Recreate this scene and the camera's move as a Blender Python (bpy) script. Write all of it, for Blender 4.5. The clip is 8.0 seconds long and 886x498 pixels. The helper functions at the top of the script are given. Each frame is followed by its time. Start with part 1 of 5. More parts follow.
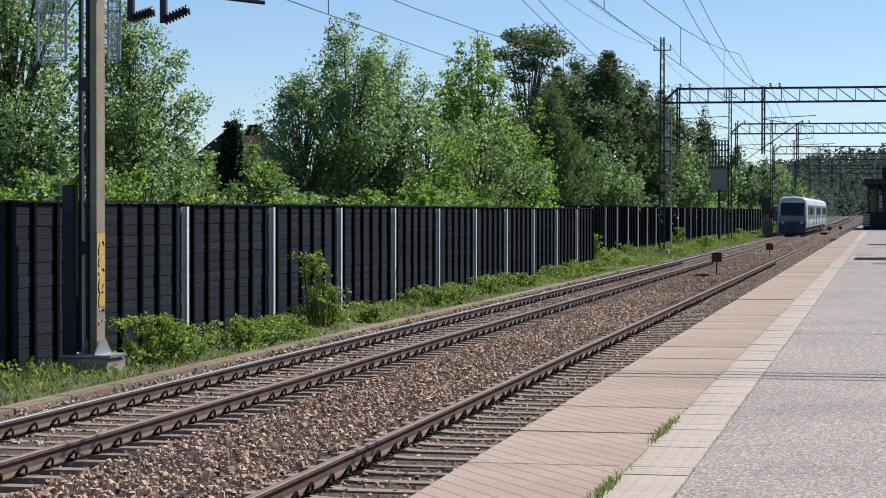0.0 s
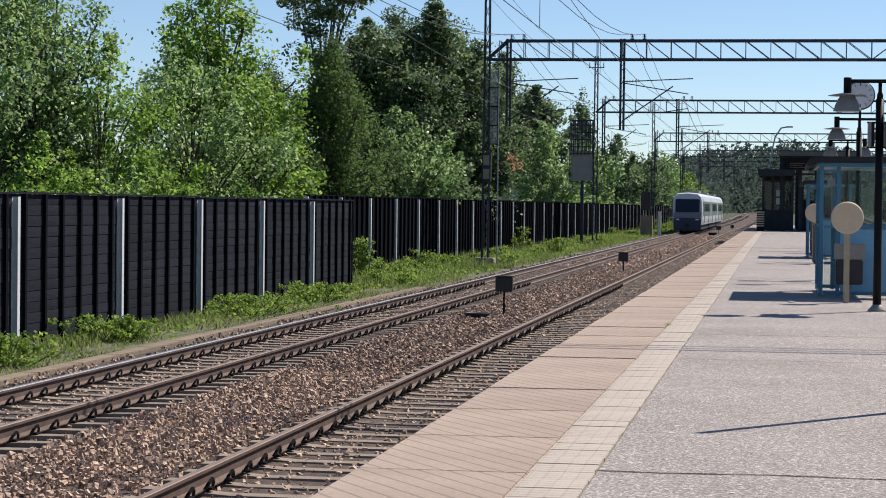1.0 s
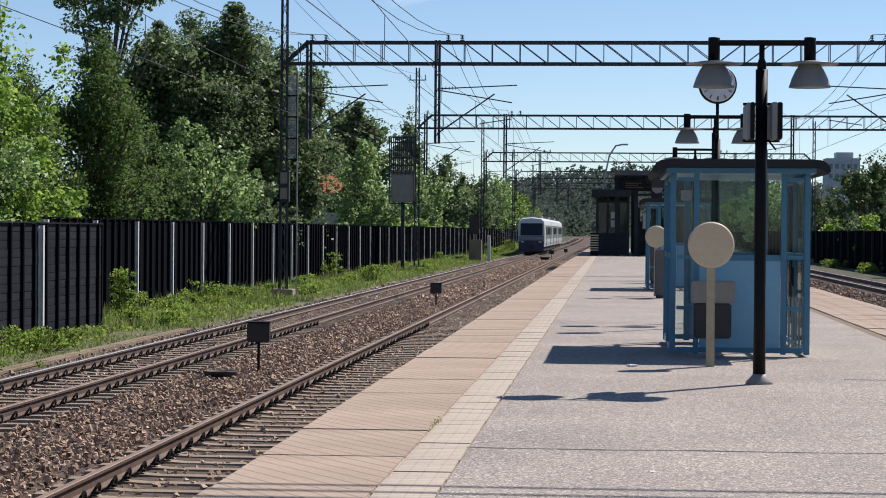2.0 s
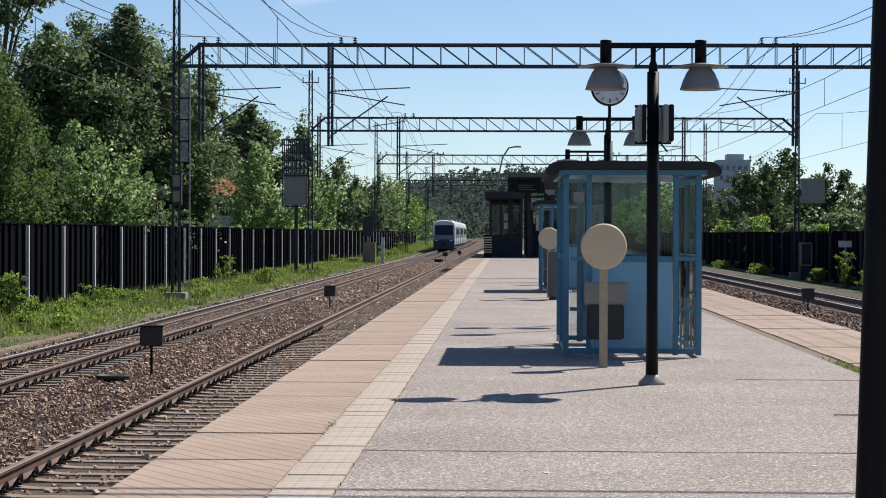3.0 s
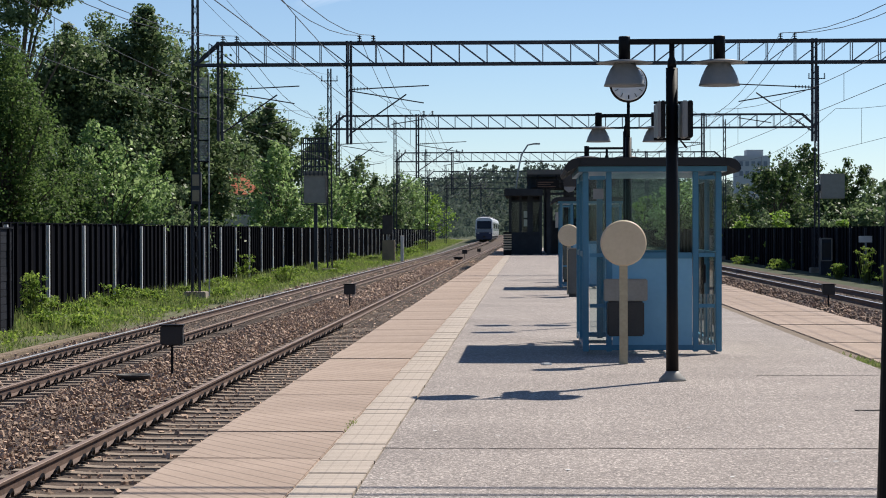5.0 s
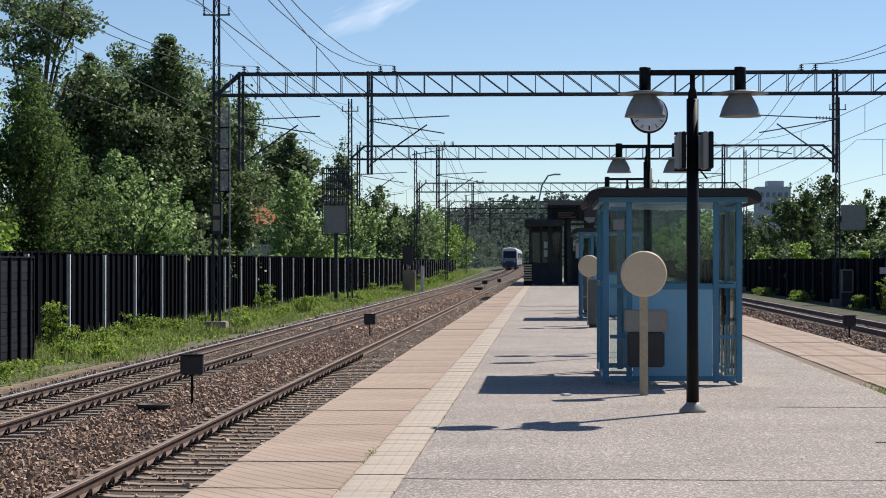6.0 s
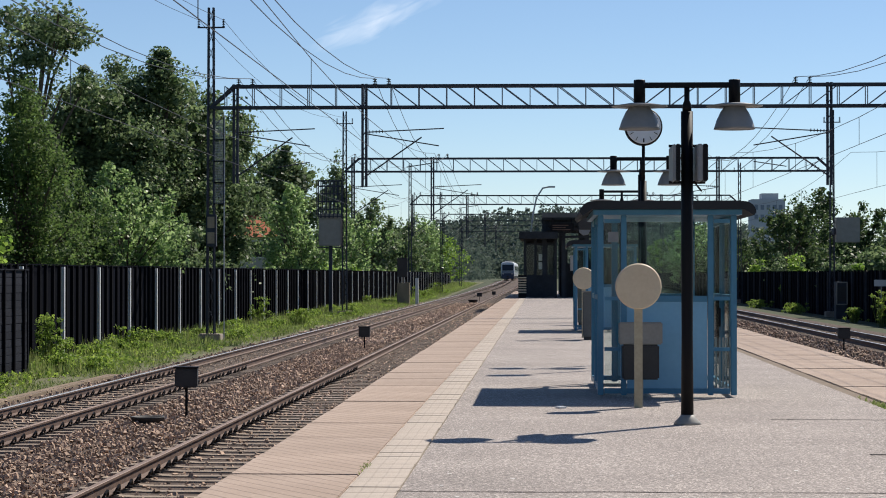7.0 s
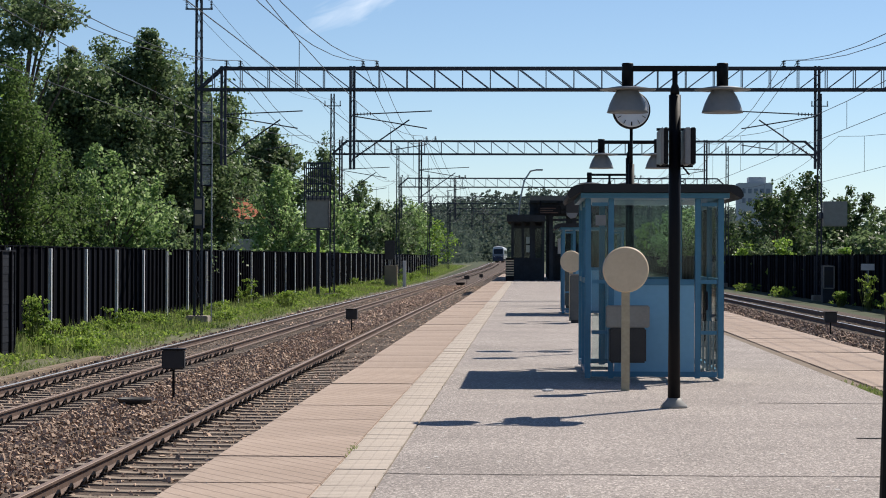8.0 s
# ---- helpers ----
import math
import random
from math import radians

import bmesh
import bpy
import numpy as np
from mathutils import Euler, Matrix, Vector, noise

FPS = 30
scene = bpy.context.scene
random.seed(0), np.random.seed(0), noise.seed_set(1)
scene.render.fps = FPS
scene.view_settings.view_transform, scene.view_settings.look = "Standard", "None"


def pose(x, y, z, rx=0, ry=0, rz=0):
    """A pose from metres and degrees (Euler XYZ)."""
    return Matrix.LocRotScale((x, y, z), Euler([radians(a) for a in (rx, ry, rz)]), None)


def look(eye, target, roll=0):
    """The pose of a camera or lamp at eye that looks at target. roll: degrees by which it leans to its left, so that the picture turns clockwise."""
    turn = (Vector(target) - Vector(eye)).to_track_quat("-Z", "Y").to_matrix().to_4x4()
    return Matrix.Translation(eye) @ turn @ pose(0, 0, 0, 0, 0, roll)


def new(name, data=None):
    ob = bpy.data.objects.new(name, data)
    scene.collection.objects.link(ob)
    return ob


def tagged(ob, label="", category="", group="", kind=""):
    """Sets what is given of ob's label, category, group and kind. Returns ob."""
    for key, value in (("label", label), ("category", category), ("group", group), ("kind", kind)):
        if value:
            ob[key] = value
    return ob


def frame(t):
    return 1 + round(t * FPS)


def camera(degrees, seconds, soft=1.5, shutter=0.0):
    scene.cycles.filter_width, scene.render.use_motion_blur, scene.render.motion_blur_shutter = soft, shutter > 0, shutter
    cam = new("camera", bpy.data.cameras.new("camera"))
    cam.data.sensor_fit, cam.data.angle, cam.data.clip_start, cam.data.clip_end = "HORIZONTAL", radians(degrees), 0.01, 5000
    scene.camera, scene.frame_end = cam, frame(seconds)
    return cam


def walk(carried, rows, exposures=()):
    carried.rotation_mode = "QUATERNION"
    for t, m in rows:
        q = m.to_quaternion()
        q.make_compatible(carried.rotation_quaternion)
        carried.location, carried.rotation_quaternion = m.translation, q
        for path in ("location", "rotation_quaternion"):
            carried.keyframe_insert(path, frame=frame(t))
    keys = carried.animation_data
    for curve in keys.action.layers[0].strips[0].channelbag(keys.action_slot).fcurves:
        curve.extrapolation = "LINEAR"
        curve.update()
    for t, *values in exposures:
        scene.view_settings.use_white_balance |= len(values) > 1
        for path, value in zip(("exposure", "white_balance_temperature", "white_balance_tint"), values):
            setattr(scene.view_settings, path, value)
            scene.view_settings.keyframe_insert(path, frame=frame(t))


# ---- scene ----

# ---- camera ----
cam = camera(23.31, 8.0, soft=1.0)
# seconds, sideways, along the platform, eye height, yaw, pitch, roll
CAMERA_ROWS = [
    (0.0, 0.065, -47.0, 1.625, 11.556, -1.007, -0.088),
    (0.25, 0.045, -37.9, 1.629, 11.330, -1.046, 0.08),
    (0.5, 0.025, -28.8, 1.633, 10.943, -1.097, 0.197),
    (0.75, 0.012, -19.9, 1.636, 10.000, -1.136, -0.25),
    (1.0, 0.004, -11.8, 1.639, 8.883, -1.163, -0.652),
    (1.25, 0.0, -7.0, 1.643, 7.75, -0.985, -0.74),
    (1.5, 0.0, -4.0, 1.646, 6.643, -0.804, -0.771),
    (2.0, 0.0, 0.0, 1.65, 4.543, -0.485, -0.429),
    (2.2, 0.0, 0.0, 1.65, 3.712, -0.454, -0.464),
    (3.3, 0.0, 0.0, 1.65, 1.474, -0.406, -0.070),
    (3.5, 0.0, 0.0, 1.65, 1.447, -0.467, 0.0),
    (4.0, 0.0, 0.0, 1.65, 1.736, -0.605, 0.364),
    (4.5, 0.0, 0.0, 1.65, 1.949, -0.700, 0.338),
    (6.0, 0.0, 0.0, 1.65, 2.766, 0.341, -0.013),
    (6.5, 0.0, 0.0, 1.65, 2.872, 0.444, 0.085),
    (7.0, 0.0, 0.0, 1.65, 2.622, 0.673, -0.010),
    (7.5, 0.0, 0.0, 1.65, 2.551, 0.608, -0.107),
    (8.0, 0.0, 0.0, 1.65, 2.288, 0.211, -0.194),
]
walk(cam, [(t, pose(x, y, z, 90 + pitch, roll, yaw)) for t, x, y, z, yaw, pitch, roll in CAMERA_ROWS],
     exposures=[(0.0, 0.33, 6080, 11), (1.5, 0.32, 6320, 12), (4.0, 0.31, 6380, 11), (8.0, 0.29, 6400, 10.5)])

# ---- world, sun, exposure ----
SUN = Vector((0.55, 0.70, 1.0)).normalized()
world = bpy.data.worlds.new("sky")
scene.world = world
world.use_nodes = True
sky = world.node_tree.nodes.new("ShaderNodeTexSky")
sky.sky_type = "NISHITA"
sky.sun_disc = False
sky.sun_elevation = math.asin(SUN.z)
sky.sun_rotation = math.atan2(SUN.x, SUN.y)
sky.air_density, sky.dust_density, sky.ozone_density = 0.75, 0.05, 3.3
background = world.node_tree.nodes["Background"]
background.inputs["Strength"].default_value = 0.085
world.node_tree.links.new(sky.outputs[0], background.inputs["Color"])
lamp = bpy.data.lights.new("sun", "SUN")
lamp.energy, lamp.angle, lamp.color = 5.0, radians(0.53), (1.0, 0.92, 0.81)
sun = new("sun", lamp)
sun.matrix_world = look(SUN * 100, (0, 0, 0))


# ---- materials ----
def material(name, color, rough=0.7, metal=0.0, second=None, scale=3.0, fine=40.0, bump=0.15, spread=0.0, spec=0.4, stretch=(1, 1, 1), depth=0.01):
    """A surface with two scales of variation; spread varies it from piece to piece."""
    m = bpy.data.materials.new(name)
    m.use_nodes = True
    n, l = m.node_tree.nodes, m.node_tree.links
    b = n["Principled BSDF"]
    b.inputs["Roughness"].default_value, b.inputs["Metallic"].default_value = rough, metal
    b.inputs["Specular IOR Level"].default_value = spec
    tc, mp = n.new("ShaderNodeTexCoord"), n.new("ShaderNodeMapping")
    mp.inputs["Scale"].default_value = stretch
    l.new(tc.outputs["Object"], mp.inputs["Vector"])
    big, small = n.new("ShaderNodeTexNoise"), n.new("ShaderNodeTexNoise")
    big.inputs["Scale"].default_value, small.inputs["Scale"].default_value = scale, fine
    big.inputs["Detail"].default_value, small.inputs["Detail"].default_value = 5, 3
    for t in (big, small):
        l.new(mp.outputs["Vector"], t.inputs["Vector"])
    second = second or tuple(c * 0.6 for c in color)
    ramp = n.new("ShaderNodeValToRGB")
    ramp.color_ramp.elements[0].position, ramp.color_ramp.elements[1].position = 0.3, 0.7
    ramp.color_ramp.elements[0].color, ramp.color_ramp.elements[1].color = (*second, 1), (*color, 1)
    mix = n.new("ShaderNodeMath")
    mix.operation = "MULTIPLY_ADD"
    mix.inputs[1].default_value = 0.45
    l.new(small.outputs["Fac"], mix.inputs[0])
    half = n.new("ShaderNodeMath")
    half.operation = "MULTIPLY"
    half.inputs[1].default_value = 0.55
    l.new(big.outputs["Fac"], half.inputs[0])
    l.new(half.outputs[0], mix.inputs[2])
    l.new(mix.outputs[0], ramp.inputs["Fac"])
    out = ramp.outputs["Color"]
    if spread:
        info = n.new("ShaderNodeObjectInfo")
        geo = n.new("ShaderNodeNewGeometry")
        add = n.new("ShaderNodeMath")
        add.operation = "ADD"
        l.new(info.outputs["Random"], add.inputs[0])
        l.new(geo.outputs["Random Per Island"], add.inputs[1])
        rng = n.new("ShaderNodeMapRange")
        rng.inputs["From Max"].default_value = 2.0
        rng.inputs["To Min"].default_value, rng.inputs["To Max"].default_value = 1 - spread, 1 + spread
        l.new(add.outputs[0], rng.inputs["Value"])
        hsv = n.new("ShaderNodeHueSaturation")
        l.new(rng.outputs[0], hsv.inputs["Value"])
        l.new(out, hsv.inputs["Color"])
        out = hsv.outputs["Color"]
    l.new(out, b.inputs["Base Color"])
    if bump:
        bn = n.new("ShaderNodeBump")
        bn.inputs["Strength"].default_value, bn.inputs["Distance"].default_value = bump, depth
        l.new(small.outputs["Fac"], bn.inputs["Height"])
        l.new(bn.outputs["Normal"], b.inputs["Normal"])
    return m


def leaf_material(name, dark, light, gloss=0.5, through_light=0.48):
    m = bpy.data.materials.new(name)
    m.use_nodes = True
    n, l = m.node_tree.nodes, m.node_tree.links
    b = n["Principled BSDF"]
    b.inputs["Roughness"].default_value = gloss
    b.inputs["Specular IOR Level"].default_value = 0.28
    geo = n.new("ShaderNodeNewGeometry")
    ramp = n.new("ShaderNodeValToRGB")
    ramp.color_ramp.elements[0].color, ramp.color_ramp.elements[1].color = (*dark, 1), (*light, 1)
    l.new(geo.outputs["Random Per Island"], ramp.inputs["Fac"])
    l.new(ramp.outputs["Color"], b.inputs["Base Color"])
    tr = n.new("ShaderNodeBsdfTranslucent")
    hsv = n.new("ShaderNodeHueSaturation")
    hsv.inputs["Value"].default_value = 1.5
    l.new(ramp.outputs["Color"], hsv.inputs["Color"])
    l.new(hsv.outputs["Color"], tr.inputs["Color"])
    mix = n.new("ShaderNodeMixShader")
    mix.inputs["Fac"].default_value = through_light
    l.new(b.outputs[0], mix.inputs[1])
    l.new(tr.outputs[0], mix.inputs[2])
    l.new(mix.outputs[0], n["Material Output"].inputs["Surface"])
    return m


def ribbed(m, period, strength, axis="Y", dark=0.75, slant=0.0):
    """Adds fine cast grooves across a material."""
    n, l = m.node_tree.nodes, m.node_tree.links
    b = n["Principled BSDF"]
    wave = n.new("ShaderNodeTexWave")
    wave.bands_direction, wave.wave_profile = axis, "SAW"
    wave.inputs["Scale"].default_value = 0.314 / period
    wave.inputs["Distortion"].default_value = 0.0
    tc = n.new("ShaderNodeTexCoord")
    turn = n.new("ShaderNodeMapping")
    turn.inputs["Rotation"].default_value = (0, 0, math.radians(slant))
    l.new(tc.outputs["Object"], turn.inputs["Vector"])
    l.new(turn.outputs["Vector"], wave.inputs["Vector"])
    edge = n.new("ShaderNodeValToRGB")
    edge.color_ramp.elements[0].position, edge.color_ramp.elements[1].position = 0.80, 0.89
    edge.color_ramp.elements[0].color, edge.color_ramp.elements[1].color = (1, 1, 1, 1), (dark, dark, dark, 1)
    l.new(wave.outputs["Fac"], edge.inputs["Fac"])
    mul = n.new("ShaderNodeMix")
    mul.data_type, mul.blend_type = "RGBA", "MULTIPLY"
    mul.inputs["Factor"].default_value = 1.0
    old = b.inputs["Base Color"].links[0].from_socket
    l.new(old, mul.inputs["A"])
    l.new(edge.outputs["Color"], mul.inputs["B"])
    l.new(mul.outputs["Result"], b.inputs["Base Color"])
    bn = n.new("ShaderNodeBump")
    bn.inputs["Strength"].default_value, bn.inputs["Distance"].default_value = strength, 0.01
    l.new(edge.outputs["Color"], bn.inputs["Height"])
    if b.inputs["Normal"].links:
        l.new(b.inputs["Normal"].links[0].from_socket, bn.inputs["Normal"])
    l.new(bn.outputs["Normal"], b.inputs["Normal"])
    return m


def speckled(m):
    """Adds pale and dark chips of stone."""
    n, l = m.node_tree.nodes, m.node_tree.links
    b = n["Principled BSDF"]
    tc, vor = n.new("ShaderNodeTexCoord"), n.new("ShaderNodeTexVoronoi")
    vor.inputs["Scale"].default_value = 72
    l.new(tc.outputs["Object"], vor.inputs["Vector"])
    ramp = n.new("ShaderNodeValToRGB")
    e = ramp.color_ramp.elements
    e[0].position, e[0].color = 0.0, (0.42, 0.42, 0.42, 1)
    e[1].position, e[1].color = 0.35, (0.95, 0.95, 0.95, 1)
    k = e.new(0.80)
    k.color = (1.05, 1.05, 1.05, 1)
    k = e.new(0.92)
    k.color = (2.1, 2.1, 2.1, 1)
    sep = n.new("ShaderNodeSeparateColor")
    l.new(vor.outputs["Color"], sep.inputs[0])
    l.new(sep.outputs[0], ramp.inputs["Fac"])
    mul = n.new("ShaderNodeMix")
    mul.data_type, mul.blend_type = "RGBA", "MULTIPLY"
    mul.inputs["Factor"].default_value = 0.95
    l.new(b.inputs["Base Color"].links[0].from_socket, mul.inputs["A"])
    l.new(ramp.outputs["Color"], mul.inputs["B"])
    l.new(mul.outputs["Result"], b.inputs["Base Color"])
    return m


ASPHALT = speckled(material("asphalt", (0.36, 0.318, 0.288), 0.88, second=(0.225, 0.198, 0.18), scale=0.5, fine=30, bump=0.7, spec=0.25, depth=0.008))
SLAB = ribbed(material("ribbed_concrete", (0.43, 0.335, 0.27), 0.88, second=(0.27, 0.205, 0.16), scale=0.9, fine=30, bump=0.25, spread=0.10, spec=0.25), 0.16, 0.8, dark=0.67, slant=57)
TACTILE = ribbed(ribbed(material("tactile_concrete", (0.48, 0.41, 0.345), 0.85, second=(0.35, 0.295, 0.24), scale=2, fine=30, bump=0.2, spread=0.08), 0.098, 0.6, "X", 0.88), 0.098, 0.7, "Y", 0.64)
CONCRETE = material("old_concrete", (0.36, 0.31, 0.26), 0.9, second=(0.20, 0.165, 0.14), scale=2.5, fine=25, bump=0.3, spread=0.12)
TROUGH = material("trough_concrete", (0.27, 0.205, 0.145), 0.9, second=(0.14, 0.105, 0.07), scale=2.5, fine=25, bump=0.3, spread=0.2)
SLEEPER = material("sleeper", (0.33, 0.265, 0.205), 0.9, second=(0.17, 0.13, 0.10), scale=4, fine=30, bump=0.3, spread=0.15)
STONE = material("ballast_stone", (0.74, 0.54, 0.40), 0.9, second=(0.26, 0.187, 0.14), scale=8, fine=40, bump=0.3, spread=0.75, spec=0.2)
# The bed's dark tones paint the shade in the gaps between stones.
BALLAST = material("gap_shade_ballast_bed", (0.135, 0.095, 0.072), 0.95, second=(0.03, 0.02, 0.016), scale=3, fine=14, bump=1.0, depth=0.05)
RUST = material("rail_rust", (0.16, 0.10, 0.072), 0.75, second=(0.055, 0.035, 0.028), scale=3, fine=25, bump=0.2)
RAILTOP = material("rail_head", (0.74, 0.72, 0.68), 0.33, 0.8, second=(0.58, 0.55, 0.50), scale=2, fine=20, bump=0.02)
RAILTOP_DULL = material("rail_head_dull", (0.30, 0.215, 0.165), 0.55, 0.3, second=(0.20, 0.14, 0.105), scale=2, fine=20, bump=0.02)
SOIL = material("verge_soil", (0.155, 0.145, 0.08), 0.95, second=(0.085, 0.10, 0.04), scale=1.5, fine=12, bump=0.6, depth=0.03)
EARTH = material("earth", (0.055, 0.07, 0.028), 0.95, second=(0.035, 0.045, 0.018), scale=0.3, fine=4, bump=0.5, depth=0.05)
# Distance haze is mixed into this floor colour.
FOREST = material("hazy_forest_floor", (0.055, 0.078, 0.056), 0.95, second=(0.02, 0.034, 0.016), scale=0.1, fine=1.0, bump=0.5, depth=0.5, spec=0.1)
PLANK = material("tarred_plank", (0.030, 0.033, 0.041), 0.92, spec=0.05, second=(0.011, 0.012, 0.017), scale=2, fine=30, bump=0.4, spread=0.35, stretch=(1, 0.15, 2))
BATTEN = material("tarred_batten", (0.006, 0.0068, 0.0125), 0.92, spec=0.04, second=(0.006, 0.006, 0.007), scale=3, fine=30, bump=0.3, spread=0.3)
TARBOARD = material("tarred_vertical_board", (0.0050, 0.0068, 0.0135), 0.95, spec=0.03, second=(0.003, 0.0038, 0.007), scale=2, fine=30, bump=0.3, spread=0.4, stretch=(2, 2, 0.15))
POSTSTEEL = material("pale_post_steel", (0.74, 0.75, 0.76), 0.55, 0.0, second=(0.58, 0.59, 0.60), scale=3, fine=20, bump=0.05)
CABINET = material("dark_grey_cabinet", (0.13, 0.135, 0.13), 0.6, second=(0.09, 0.094, 0.09), scale=3, fine=20, bump=0.1)
GALV = material("galvanised_steel", (0.42, 0.43, 0.44), 0.5, 0.6, second=(0.30, 0.31, 0.32), scale=3, fine=20, bump=0.05)
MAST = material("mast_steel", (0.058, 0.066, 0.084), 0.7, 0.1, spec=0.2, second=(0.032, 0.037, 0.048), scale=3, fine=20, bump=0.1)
MASTLIGHT = material("weathered_and_sunlit_paint", (0.36, 0.30, 0.20), 0.65, 0.1, second=(0.20, 0.17, 0.13), scale=2, fine=20, bump=0.1)
LACING = material("grey_blue_lacing", (0.15, 0.17, 0.21), 0.6, 0.1, second=(0.10, 0.115, 0.145), scale=3, fine=20, bump=0.05)
YELLOW = material("ochre_paint", (0.62, 0.40, 0.10), 0.6, second=(0.45, 0.28, 0.08), scale=4, fine=30, bump=0.05)
INK = material("black_spray_paint", (0.012, 0.011, 0.011), 0.5, bump=0.0)
WIRE = material("wire", (0.10, 0.10, 0.11), 0.55, 0.5, bump=0.0)
INSULATOR = material("brown_insulator", (0.018, 0.013, 0.012), 0.3, bump=0.0)
BLUE = material("blue_paint", (0.065, 0.225, 0.35), 0.4, second=(0.05, 0.18, 0.285), scale=2, fine=15, bump=0.03)
PALEBLUE = material("pale_blue_panel", (0.21, 0.45, 0.62), 0.4, second=(0.175, 0.39, 0.55), scale=2, fine=15, bump=0.03)
BLACK = material("black_paint", (0.006, 0.006, 0.008), 0.5, spec=0.15, second=(0.007, 0.007, 0.008), scale=4, fine=30, bump=0.05)
ROOFGREY = material("dark_roof_sheet", (0.035, 0.038, 0.042), 0.8, spec=0.15, second=(0.035, 0.038, 0.04), scale=3, fine=20, bump=0.1)
CREAM = material("cream_paint", (0.66, 0.55, 0.39), 0.55, second=(0.57, 0.46, 0.31), scale=4, fine=25, bump=0.05)
DARKCREAM = material("darker_cream_paint", (0.47, 0.41, 0.28), 0.7, second=(0.33, 0.28, 0.19), scale=4, fine=25, bump=0.1)
SHADE = material("lamp_shade", (0.25, 0.26, 0.265), 0.5, second=(0.20, 0.21, 0.215), scale=3, fine=20, bump=0.03)
DIAL = material("clock_dial", (0.72, 0.74, 0.76), 0.4, second=(0.66, 0.68, 0.70), scale=3, fine=20, bump=0.0)
BIN = material("grey_bin", (0.30, 0.29, 0.26), 0.6, second=(0.22, 0.21, 0.19), scale=4, fine=25, bump=0.1)
DARKBIN = material("dark_bin", (0.045, 0.043, 0.043), 0.6, bump=0.1)
TRAINWHITE = material("train_white", (0.62, 0.64, 0.64), 0.35, second=(0.58, 0.60, 0.62), scale=1, fine=8, bump=0.0)
TRAINGREY = material("train_blue_grey", (0.20, 0.24, 0.30), 0.35, second=(0.17, 0.205, 0.26), scale=1, fine=8, bump=0.0)
TRAINGREEN = material("train_green", (0.20, 0.255, 0.24), 0.35, second=(0.17, 0.215, 0.20), scale=1, fine=8, bump=0.0)
TRAINBLUE = material("train_blue", (0.018, 0.032, 0.085), 0.35, second=(0.014, 0.026, 0.07), scale=1, fine=8, bump=0.0)
DARKGLASS = material("dark_glazing", (0.015, 0.02, 0.03), 0.08, second=(0.012, 0.016, 0.024), bump=0.0)
UNDERFRAME = material("train_underframe", (0.035, 0.033, 0.032), 0.8, bump=0.2)
BARK = material("bark", (0.13, 0.10, 0.075), 0.9, second=(0.06, 0.045, 0.035), scale=4, fine=30, bump=0.6, stretch=(1, 1, 0.3))
REDROOF = material("orange_roof_tile", (0.52, 0.14, 0.055), 0.8, second=(0.38, 0.10, 0.045), scale=2, fine=15, bump=0.3)
DARKROOF = material("dark_red_roof_tile", (0.060, 0.028, 0.026), 0.85, spec=0.15, second=(0.035, 0.018, 0.018), scale=2, fine=15, bump=0.3)
RENDERED = material("house_render", (0.50, 0.46, 0.40), 0.85, second=(0.42, 0.38, 0.33), scale=1, fine=15, bump=0.1)
FARWALL = material("far_building_wall", (0.50, 0.52, 0.55), 0.85, second=(0.44, 0.46, 0.49), scale=0.5, fine=5, bump=0.0)
HALLDARK = material("dark_hall_steel", (0.045, 0.054, 0.064), 0.7, spec=0.15, second=(0.022, 0.025, 0.028), scale=2, fine=15, bump=0.1)
WHITE = material("white_paint", (0.75, 0.75, 0.73), 0.5, second=(0.66, 0.66, 0.64), scale=3, fine=20, bump=0.03)

LEAF_WILLOW = leaf_material("willow_leaf", (0.090, 0.165, 0.040), (0.320, 0.420, 0.185), 0.36, 0.52)
LEAF_BIRCH = leaf_material("birch_leaf", (0.085, 0.172, 0.024), (0.275, 0.385, 0.075), 0.45, 0.52)
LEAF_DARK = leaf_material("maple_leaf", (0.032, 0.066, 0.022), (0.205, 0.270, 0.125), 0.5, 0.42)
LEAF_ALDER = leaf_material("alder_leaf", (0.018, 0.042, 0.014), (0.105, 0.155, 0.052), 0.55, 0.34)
LEAF_PINE = leaf_material("conifer_needle", (0.045, 0.088, 0.024), (0.135, 0.200, 0.058), 0.6, 0.5)
LEAF_CYPRESS = leaf_material("cypress_needle", (0.010, 0.026, 0.013), (0.028, 0.056, 0.026), 0.7)
LEAF_WEED = leaf_material("weed_leaf", (0.085, 0.160, 0.022), (0.285, 0.370, 0.072), 0.6)
GRASS = leaf_material("grass_blade", (0.070, 0.118, 0.028), (0.225, 0.255, 0.090), 0.6)
# Pale, low-contrast blue-green: aerial haze put into the leaf colour.
LEAF_FAR = leaf_material("hazy_far_leaf", (0.070, 0.098, 0.080), (0.098, 0.128, 0.098), 0.9, 0.3)

GLASS = bpy.data.materials.new("clear_glass")
GLASS.use_nodes = True
_n, _l = GLASS.node_tree.nodes, GLASS.node_tree.links
_t, _g, _m, _f = (_n.new(k) for k in ("ShaderNodeBsdfTransparent", "ShaderNodeBsdfGlossy", "ShaderNodeMixShader", "ShaderNodeFresnel"))
_t.inputs["Color"].default_value = (0.80, 0.86, 0.86, 1)
_g.inputs["Roughness"].default_value = 0.03
_f.inputs["IOR"].default_value = 1.3
_l.new(_f.outputs[0], _m.inputs[0])
_l.new(_t.outputs[0], _m.inputs[1])
_l.new(_g.outputs[0], _m.inputs[2])
_l.new(_m.outputs[0], _n["Material Output"].inputs["Surface"])


